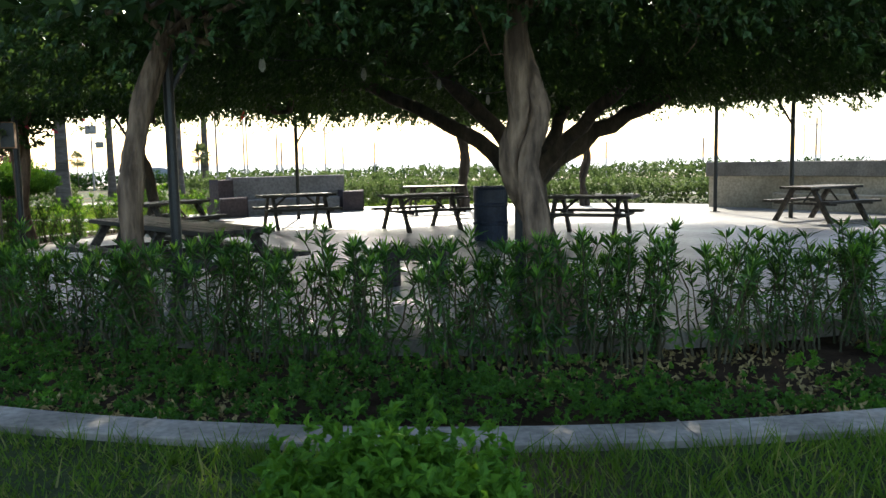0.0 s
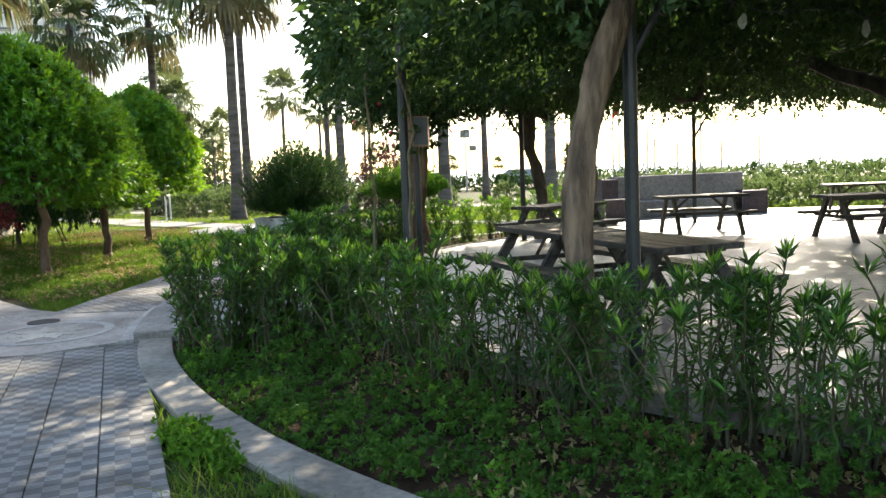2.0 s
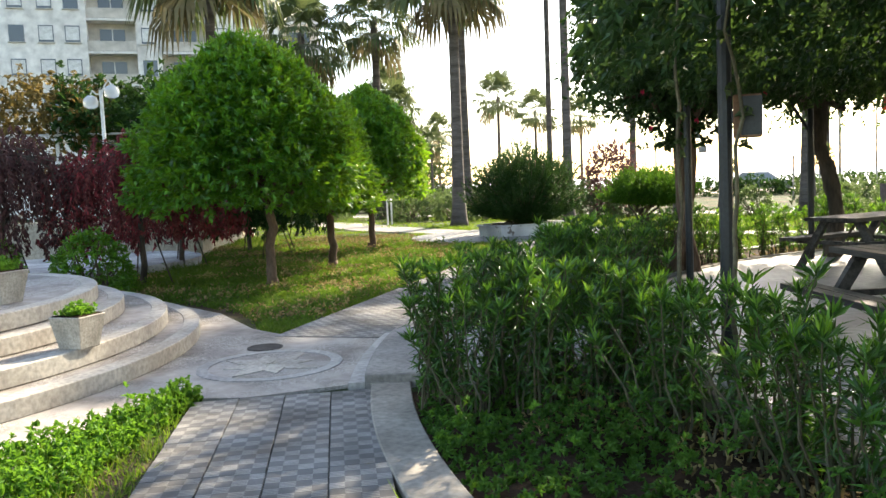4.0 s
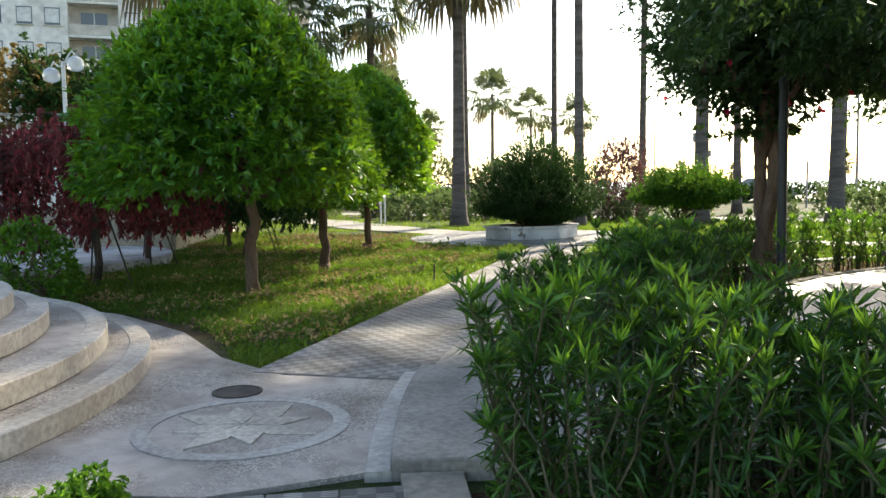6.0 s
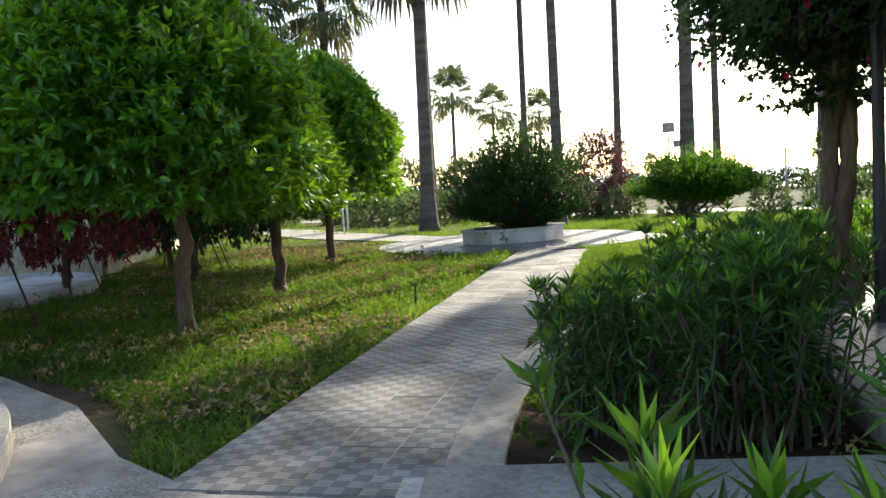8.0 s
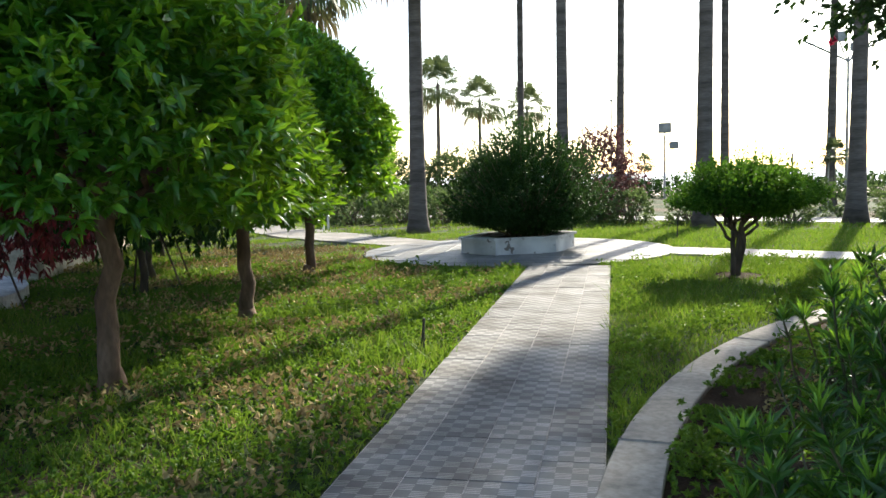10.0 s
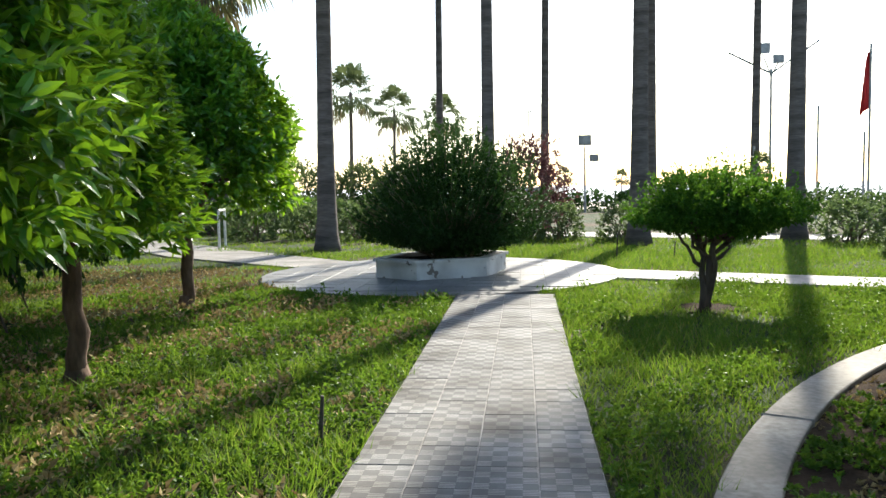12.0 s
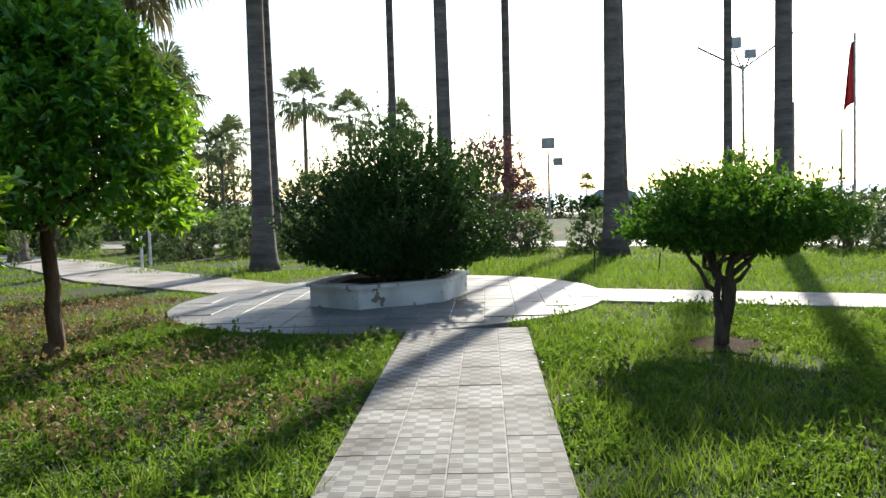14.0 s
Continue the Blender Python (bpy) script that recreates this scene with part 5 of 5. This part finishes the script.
# ---- the near left: pots, clipped balls, fountain bowl ----
def pot(x, y, z, s=1.0):
    top = thing("stone_pot", pose(x, y, z, 0, 0, 20) @ Matrix.Diagonal((s, s, s, 1)), "square tapered stone pot with small plants", "plant pot")
    part("body", Geo().box((0, 0, 0.19), (0.44, 0.44, 0.38), None, 0.3), M["pot"], top, "", False, 0.01)
    part("soil", Geo().box((0, 0, 0.384), (0.38, 0.38, 0.012)), M["soil"], top)
    rng = np.random.default_rng(3)
    g = Geo()
    c = np.c_[rng.uniform(-0.17, 0.17, (120, 2)), 0.39 + np.abs(rng.normal(size=120)) * 0.05]
    sprays(g, c, np.c_[rng.normal(size=(120, 2)) * 0.4, np.ones(120)], 5, 0.06, 0.03, 0.8, rng, 0.03, True)
    part("foliage", g, M["bright_leaf"], top, "small green plants")


pot(-9.42, 6.62, 0.295, 0.72)
pot(-10.75, 6.6, 0.59, 0.8)
for x, y, z, r in ((-14.7, 9.6, 0.0, 0.62), (-16.9, 9.0, 0.0, 0.6)):
    leafy_ball("box_ball", x, y, z, r, r * 1.75, 900, 0.09, "orange_leaf", "clipped round evergreen shrub", "shrub", 51, 7, 0.0, "clipped shrubs", 0.75, 0.04)


def fountain_bowl():
    top = thing("fountain_bowl", pose(-18.6, 8.3, 0.0), "big shallow cream stone fountain bowl on a foot", "fountain")
    z = [0.0, 0.12, 0.2, 0.75, 0.85, 1.0, 1.22, 1.3, 1.3, 1.2, 1.1]
    r = [0.8, 0.8, 0.5, 0.4, 0.6, 1.4, 1.85, 1.95, 1.8, 1.7, 0.1]
    part("bowl", Geo().tube([(0, 0, h) for h in z], r, 40), M["step"], top, "", True)


fountain_bowl()


def twin_lamp(x, y, h):
    top = thing("twin_globe_lamp", pose(x, y, 0.0), "white twin-headed garden lamp post", "lamp post")
    part("pole", Geo().tube([(0, 0, 0), (0, 0, 0.4), (0, 0, 0.42), (0, 0, h)], [0.09, 0.09, 0.05, 0.045], 10), M["white_paint"], top)
    for s in (-1, 1):
        k = h + (0.12 if s > 0 else -0.1)
        arm = part("arm", Geo().tube([(0, 0, h - 0.1), (s * 0.12, s * 0.06, k), (s * 0.22, s * 0.1, k + 0.1), (s * 0.28, s * 0.13, k)], 0.02, 6), M["white_paint"], top)
        c = np.array((s * 0.28, s * 0.13, k - 0.18))
        part("globe", Geo().tube([c + np.array((0, 0, q)) for q in (-0.17, -0.12, 0, 0.1, 0.16)], [0.08, 0.17, 0.19, 0.15, 0.06], 14), M["lamp_glass"], arm, "", True)


twin_lamp(-22.4, 14.3, 4.25)


def pergola():
    top = thing("pergola", pose(-28.6, 16.2, 0, 0, 0, 52), "white steel pergola overgrown with rusty creepers", "pergola")
    for x in (-3.5, 0, 3.5):
        for y in (0, 3.5):
            part("post", Geo().tube([(x, y, 0), (x, y, 3.6)], 0.06, 8), M["white_paint"], top)
        part("beam", Geo().tube([(x, 0, 3.6), (x, 1.0, 4.5), (x, 2.5, 4.5), (x, 3.5, 3.6)], 0.05, 8), M["white_paint"], top)
    for y, z in ((0, 3.6), (1.0, 4.5), (2.5, 4.5), (3.5, 3.6)):
        part("rail", Geo().tube([(-3.6, y, z), (3.6, y, z)], 0.04, 8), M["white_paint"], top)
    rng = np.random.default_rng(4)
    for nm, mat, lo, hi, k in (("creeper", "rust_leaf", -6.5, 1.5, 1500), ("creeper", "bush_leaf", 0.0, 5.5, 1900)):
        x = rng.uniform(lo, hi, k)
        y = rng.uniform(-0.6, 4.0, k)
        z = 4.1 + 0.9 * np.sin(np.clip(y, 0, 3.5) / 3.5 * np.pi) + rng.normal(size=k) * 0.35 - (rng.random(k) < 0.25) * rng.random(k) * 1.8
        z += 0.5 * bumps(np.c_[x, y], 0.9, 8)
        g = Geo()
        sprays(g, np.c_[x, y, z], rng.normal(size=(k, 3)) + np.array((0, 0, 0.3)), 6, 0.22, 0.11, 0.8, rng, 0.2, True)
        part(nm, g, M[mat], top, "rust and green creeper foliage")


pergola()
rail = thing("white_railing", pose(-26.5, 13.2, 0.0, 0, 0, 55), "white painted steel railing by the pergola", "railing")
for x in np.arange(-3, 3.01, 0.25):
    part("baluster", Geo().tube([(x, 0, 0.1), (x, 0, 1.3)], 0.018, 5), M["white_paint"], rail)
for z in (0.1, 1.32):
    part("rail", Geo().tube([(-3.1, 0, z), (3.1, 0, z)], 0.03, 6), M["white_paint"], rail)
part("post", Geo().tube([(-3.1, 0, 0), (-3.1, 0, 1.32)], 0.03, 6), M["white_paint"], rail)
part("post", Geo().tube([(3.1, 0, 0), (3.1, 0, 1.32)], 0.03, 6), M["white_paint"], rail)

# ---- the middle distance ----
hoop = thing("white_hoop", pose(-24.4, 27.05, 0.0, 0, 0, 122), "white steel tube hoop by the path", "barrier")
for x in (-0.45, 0.45):
    part("upright", Geo().tube([(x, 0, 0), (x, 0, 1.02)], 0.035, 8), M["white_paint"], hoop)
part("crossbar", Geo().tube([(-0.485, 0, 1.0), (0.485, 0, 1.0)], 0.035, 8), M["white_paint"], hoop)

leafy_ball("purple_tree", -18.0, 33.2, -0.02, 1.35, 3.2, 1500, 0.12, "purple_leaf", "small round tree with purple brown leaves", "tree", 61, 7, 0.8, "", 0.3, 0.2)


def flood_pole(x, y, h, arms, label):
    top = thing("floodlight_pole", pose(x, y, 0.0, 0, 0, 20), label, "light pole")
    part("pole", Geo().tube([(0, 0, 0), (0, 0, h)], [0.07, 0.045], 8), M["grey_metal"], top)
    for dx, dz, w in arms:
        if w:
            arm = part("arm", Geo().tube([(0, 0, h - 0.3), (dx, 0, h + dz)], 0.03, 6), M["grey_metal"], top)
            part("floodlight", Geo().box((dx, -0.1, h + dz + w * 0.4), (w, 0.2, w * 0.8)), M["grey_metal"], arm, "dark floodlight head")
        else:
            part("lamp_arm", Geo().tube([(0, 0, h - 0.2), (dx, 0, h + dz)], 0.04, 6), M["grey_metal"], top)


flood_pole(-12.4, 46.2, 6.1, ((-0.35, 0.6, 0.5), (0.25, 0.2, 0.4), (-1.7, 0.7, 0), (1.9, 1.1, 0)), "grey light pole with floodlights and two arms")
flood_pole(-22.7, 54.2, 3.6, ((0.0, 0.1, 0.7), (0.5, -0.8, 0.5)), "thin grey pole with two floodlights")
flood_pole(-30.5, 66.0, 7.0, ((-1.6, 0.8, 0), (1.5, 0.7, 0)), "grey street lamp with two arms")
flag = thing("flag_pole", pose(-8.87, 38.3, 0.0), "tall thin pole with a red flag hanging down", "flag")
part("pole", Geo().tube([(0, 0, 0), (0, 0, 5.6)], 0.035, 8), M["grey_metal"], flag)
g = Geo()
w, t = np.meshgrid(np.linspace(0, 1, 7), np.linspace(0, 1, 9))
fx = -0.02 - 0.28 * w * (0.4 + 0.6 * t) + 0.02 * np.sin(w * 9)
v = np.stack([fx, 0.07 * np.sin(w * 8 + t * 2), 5.45 - 1.75 * t - 0.25 * w], 2).reshape(-1, 3)
i, j = np.meshgrid(np.arange(8), np.arange(6), indexing="ij")
i, j = i.ravel(), j.ravel()
g.add(v, np.stack([i * 7 + j, i * 7 + j + 1, (i + 1) * 7 + j + 1, (i + 1) * 7 + j], 1))
part("cloth", g, M["red_cloth"], flag, "limp red flag cloth")
for x, y, h in ((-14.5, 46, 2.2), (-12.8, 44, 2.9), (-10.6, 45, 4.4), (-9.0, 46, 3.4), (-6.3, 46, 3.6), (-5.2, 45, 2.4), (-3.4, 44, 2.6), (4.6, 44, 2.6), (9.2, 45, 2.4), (14.2, 44, 2.5), (19.8, 43, 3.4), (-7.8, 41, 2.6), (-6.9, 42, 2.4)):
    p = thing("beach_post", pose(x, y, 0), "thin bare post standing towards the beach", "post", "beach posts")
    part("shaft", Geo().tube([(0, 0, 0), (0.02, 0, h)], 0.045, 6), M["grey_metal"], p)
frame_goal = thing("goal_frame", pose(20.3, 44.5, 0), "thin white goal frame near the beach", "goal")
for x in (-0.45, 0.45):
    part("upright", Geo().tube([(x, 0, 0), (x, 0, 3.1 if x < 0 else 4.4)], 0.03, 6), M["white_paint"], frame_goal)
part("crossbar", Geo().tube([(-0.48, 0, 3.08), (0.48, 0, 3.08)], 0.03, 6), M["white_paint"], frame_goal)


def car(x, y, a):
    top = thing("parked_car", pose(x, y, 0, 0, 0, a), "grey car parked beyond the hedge", "car")
    side = [(-2.1, 0.35), (2.1, 0.35), (2.12, 0.7), (1.95, 0.85), (1.2, 0.92), (0.6, 1.42), (-1.0, 1.46), (-1.75, 0.95), (-2.12, 0.9)]
    k = len(side)
    v = [(px, s * (0.85 if pz < 1 else 0.68), pz) for s in (-1, 1) for px, pz in side]
    g = Geo().add(v, [(i, (i + 1) % k, k + (i + 1) % k, k + i) for i in range(k)])
    g.ngon += [np.arange(k)[None, ::-1], np.arange(k, 2 * k)[None]]
    part("body", g, M["car_paint"], top)
    part("windscreen", Geo().box((0.92, 0, 1.17), (0.04, 1.3, 0.5), Matrix.Rotation(radians(-50), 3, "Y")), M["dark_glass"], top)
    for x in (-1.3, 1.3):
        for s in (-1, 1):
            part("wheel", Geo().tube([(x, s * 0.7, 0.33), (x, s * 0.9, 0.33)], 0.33, 18), M["steel"], top)


car(-20.0, 58.8, 5)
car(-27.2, 59.5, 0)

# far palms and trees
far = palm(30, 9.0, 0.22, (0.1, 0), 1.7, 26)
far.matrix_basis = pose(-47.6, 68.7, 0) @ Matrix.Diagonal((1.05, 1.05, 1.08, 1))
for x, y, s, a in ((-41.8, 66.0, 0.8, 50), (-40.5, 72.0, 0.78, 130), (-43.0, 48.1, 0.86, 200), (-45.5, 52.0, 0.55, 20), (-38.5, 47.2, 0.46, 280), (-52, 62, 0.6, 90), (-33.7, 38.2, 0.62, 150), (-56, 70, 0.75, 330), (-24.5, 56, 0.22, 60), (-21.4, 57, 0.2, 10), (-12.5, 43.5, 0.22, 160)):
    copy_thing(far, pose(x, y, 0, 0, 0, a) @ Matrix.Diagonal((s, s, s, 1)))
for x, y, r, h, s in ((-44, 56, 3.2, 4.2, 71), (-50, 58, 3.5, 5.0, 72), (-38, 55, 2.4, 3.4, 73), (-33, 52, 2.2, 3.0, 74), (-58, 60, 4.0, 6.0, 75), (-36, 33.5, 1.8, 2.6, 76), (-40, 30, 2.2, 3.2, 77), (-33, 25, 1.6, 2.6, 78)):
    leafy_ball("park_tree", x, y, -0.05, r, h, 750, 0.32, "olive_leaf", "rounded hazy green park tree", "tree", s, 6, 0.2, "park trees", 0.4, 0.25)


def apartment_block():
    top = thing("apartment_block", pose(-64.5, 62.0, 0.0, 0, 0, math.degrees(math.atan2(-0.835, -0.55))), "cream apartment block with balconies and shuttered windows", "building")
    bays = ["balcony", "pier", "pair", "balcony", "pier", "balcony", "pair", "pair", "pier", "balcony", "pier", "pair", "balcony", "pier", "pair"]
    width = {"balcony": 4.2, "pier": 2.2, "pair": 4.6}
    depth, floors, x = 12.0, 9, 0.0
    shared = {}

    def box_mesh(key, size):
        if key not in shared:
            shared[key] = Geo().box((0, 0, 0), size).mesh(key)
        return shared[key]

    def put(name, key, size, c, mat, parent):
        return place(name, box_mesh(key, size), M[mat], parent, "", Matrix.Translation(c))

    for k, b in enumerate(bays):
        w = width[b]
        out = {"balcony": 0.0, "pier": 1.1, "pair": 1.5 + 0.02 * k}[b]
        wall = part("wall", Geo().box((x + w / 2, -depth / 2 + out / 2, floors * 1.5), (w, depth + out, floors * 3.0)), M["facade" if b != "balcony" else "facade_band"], top)
        for f in range(1, floors):
            z = f * 3.0 + 1.5
            if b == "balcony":
                put("window", "glass_door", (2.2, 0.08, 2.1), (x + w / 2, out + 0.03, z - 0.2), "dark_glass", wall)
                put("frame", "door_frame", (0.1, 0.1, 2.1), (x + w / 2, out + 0.05, z - 0.2), "white_paint", wall)
                put("slab", "balcony_slab", (4.18, 1.5, 0.22), (x + w / 2, out + 0.75, f * 3.0), "facade", wall)
                put("parapet", "balcony_rail", (4.18, 0.06, 0.9), (x + w / 2, out + 1.45, f * 3.0 + 0.6), "facade_band" if (f + k) % 3 else "grey_metal", wall)
            else:
                for dx in ((-1.1, 1.1) if b == "pair" else (0.0,)):
                    put("window", "glass", (1.25, 0.08, 1.5), (x + w / 2 + dx, out + 0.02, z + 0.1), "dark_glass", wall)
                    if (f * 7 + k * 3 + int(dx > 0)) % 4:
                        put("shutter", "roller", (1.1, 0.08, 1.2), (x + w / 2 + dx, out + 0.05, z + 0.15), "white_paint", wall)
                    put("sill", "sill", (1.45, 0.2, 0.08), (x + w / 2 + dx, out + 0.08, z - 0.7), "facade_band", wall)
        x += w
    part("roof", Geo().box((x / 2, -depth / 2 + 0.6, floors * 3 + 0.2), (x + 0.6, depth + 2.6, 0.4)), M["facade_band"], top)


apartment_block()


# ---- paving tiles, laid last ----
def tile_mesh():
    h, e = TILE / 2 - 0.0035, 0.004
    stretch = (TILE / 2 - 0.001) / h
    v = [(-h, -h, -0.04), (h, -h, -0.04), (h, h, -0.04), (-h, h, -0.04), (-h, -h, -e), (h, -h, -e), (h, h, -e), (-h, h, -e), (-h + e, -h + e, 0), (h - e, -h + e, 0), (h - e, h - e, 0), (-h + e, h - e, 0)]
    q = [(8, 9, 10, 11)] + [(i, (i + 1) % 4, 4 + (i + 1) % 4, 4 + i) for i in range(4)] + [(4 + i, 4 + (i + 1) % 4, 8 + (i + 1) % 4, 8 + i) for i in range(4)]
    v = [(x * stretch, y, z) for x, y, z in v]
    return Geo().add(v, q).mesh("tile")


def tiled_path(name, along, across, n0, s0, rows, angle, mat, label, seed, joint="joint"):
    rng = np.random.default_rng(seed)
    corner = [along * s + across * n for s, n in ((s0, n0), (s0, n0 + 4 * TILE), (s0 + rows * TILE, n0 + 4 * TILE), (s0 + rows * TILE, n0))]
    bed = setting(name, Geo().prism(corner, -0.06, -0.012 if joint == "joint" else 0.003), M[joint], label, "path")
    me = tile_mesh()
    me.materials.append(M[mat])
    for i in range(rows):
        for j in range(4):
            c = along * (s0 + (i + 0.5) * TILE) + across * (n0 + (j + 0.5) * TILE)
            m = pose(c[0], c[1], 0.008 + rng.normal() * 0.0012, rng.normal() * 0.1, rng.normal() * 0.1, angle + rng.normal() * 0.25)
            place("tile", me, None, bed, "", m)


tiled_path("tiled_path_first", D_ONE, N_ONE, -0.78, -2.0, 37, math.degrees(math.atan2(D_ONE[1], D_ONE[0])), "paver", "grey cast paving tiles with ribbed squares", 1)
tiled_path("tiled_path_second", D_TWO, N_TWO, -5.7, 11.66, 37, math.degrees(math.atan2(D_TWO[1], D_TWO[0])), "paver", "pale cast paving tiles with ribbed squares", 2, "mortar")


def paved_disc():
    """Square slabs inside the round place about the planter."""
    rng = np.random.default_rng(8)
    host = bpy.data.objects["round_paving"]
    h, e = 0.2 - 0.004, 0.004
    v = [(-h, -h, -0.03), (h, -h, -0.03), (h, h, -0.03), (-h, h, -0.03), (-h, -h, -e), (h, -h, -e), (h, h, -e), (-h, h, -e), (-h + e, -h + e, 0), (h - e, -h + e, 0), (h - e, h - e, 0), (-h + e, h - e, 0)]
    q = [(8, 9, 10, 11)] + [(i, (i + 1) % 4, 4 + (i + 1) % 4, 4 + i) for i in range(4)] + [(4 + i, 4 + (i + 1) % 4, 8 + (i + 1) % 4, 8 + i) for i in range(4)]
    me = Geo().add(v, q).mesh("slab")
    me.materials.append(M["slab"])
    turn = math.degrees(math.atan2(D_TWO[1], D_TWO[0]))
    for i in range(-8, 9):
        for j in range(-8, 9):
            c = D_TWO * (i * 0.4) + N_TWO * (j * 0.4)
            r = np.linalg.norm(c)
            if r > 2.86 or r < 1.0:
                continue
            c = PLAZA + c
            place("slab", me, None, host, "", pose(c[0], c[1], 0.02 + rng.normal() * 0.0015, rng.normal() * 0.2, rng.normal() * 0.2, turn + rng.normal() * 0.2))


paved_disc()

# small things in the grass and under the canopy
for x, y, h, a in ((-11.95, 14.1, 0.3, 20), (-13.5, 26.6, 0.55, 0), (-12.5, 27.4, 0.35, 0)):
    s = thing("stake", pose(x, y, -0.03, 4, 3, a), "thin dark stake stuck in the lawn", "stake")
    part("shaft", Geo().tube([(0, 0, 0), (0.01, 0, h)], [0.016, 0.012], 6), M["metal_lid"], s)


def festoon():
    top = thing("light_string", pose(0, 0, 0), "thin cable with pale bulbs hung under the canopy", "string lights")
    ends = (np.array((-2.2, 7.6, 2.72)), np.array((1.2, 13.2, 2.6)))
    t = np.linspace(0, 1, 24)[:, None]
    p = ends[0] + (ends[1] - ends[0]) * t
    p[:, 2] -= 0.12 * np.sin(t[:, 0] * np.pi * 3) ** 2
    part("cable", Geo().tube(p, 0.006, 4), M["steel"], top)
    for k in (3, 9, 15, 20):
        c = p[k]
        part("bulb", Geo().tube([c + np.array((0, 0, z)) for z in (-0.02, -0.07, -0.12, -0.16)], [0.015, 0.03, 0.035, 0.012], 10), M["white_paint"], top, "", True)


festoon()


def hanging_twigs():
    rng = np.random.default_rng(14)
    for x, y in ((-2.3, 7.5), (-1.2, 7.4), (0.3, 7.2), (1.0, 7.3), (2.2, 7.4)):
        top = thing("hanging_twig", pose(x, y, 2.85), "bare pale twig hanging from the canopy", "twig", "hanging twigs")
        p = np.cumsum(np.vstack([np.zeros(3), rng.normal(size=(7, 3)) * 0.06 + np.array((0.04, 0, -0.06))]), 0)
        part("stem", Geo().tube(p, np.linspace(0.014, 0.003, 8), 5), M["bark"], top, "", True)
        q = p[3] + np.cumsum(rng.normal(size=(4, 3)) * 0.06 + np.array((-0.04, 0, -0.03)), 0)
        part("side_shoot", Geo().tube(np.vstack([p[3], q]), np.linspace(0.008, 0.002, 5), 4), M["bark"], top, "", True)


hanging_twigs()
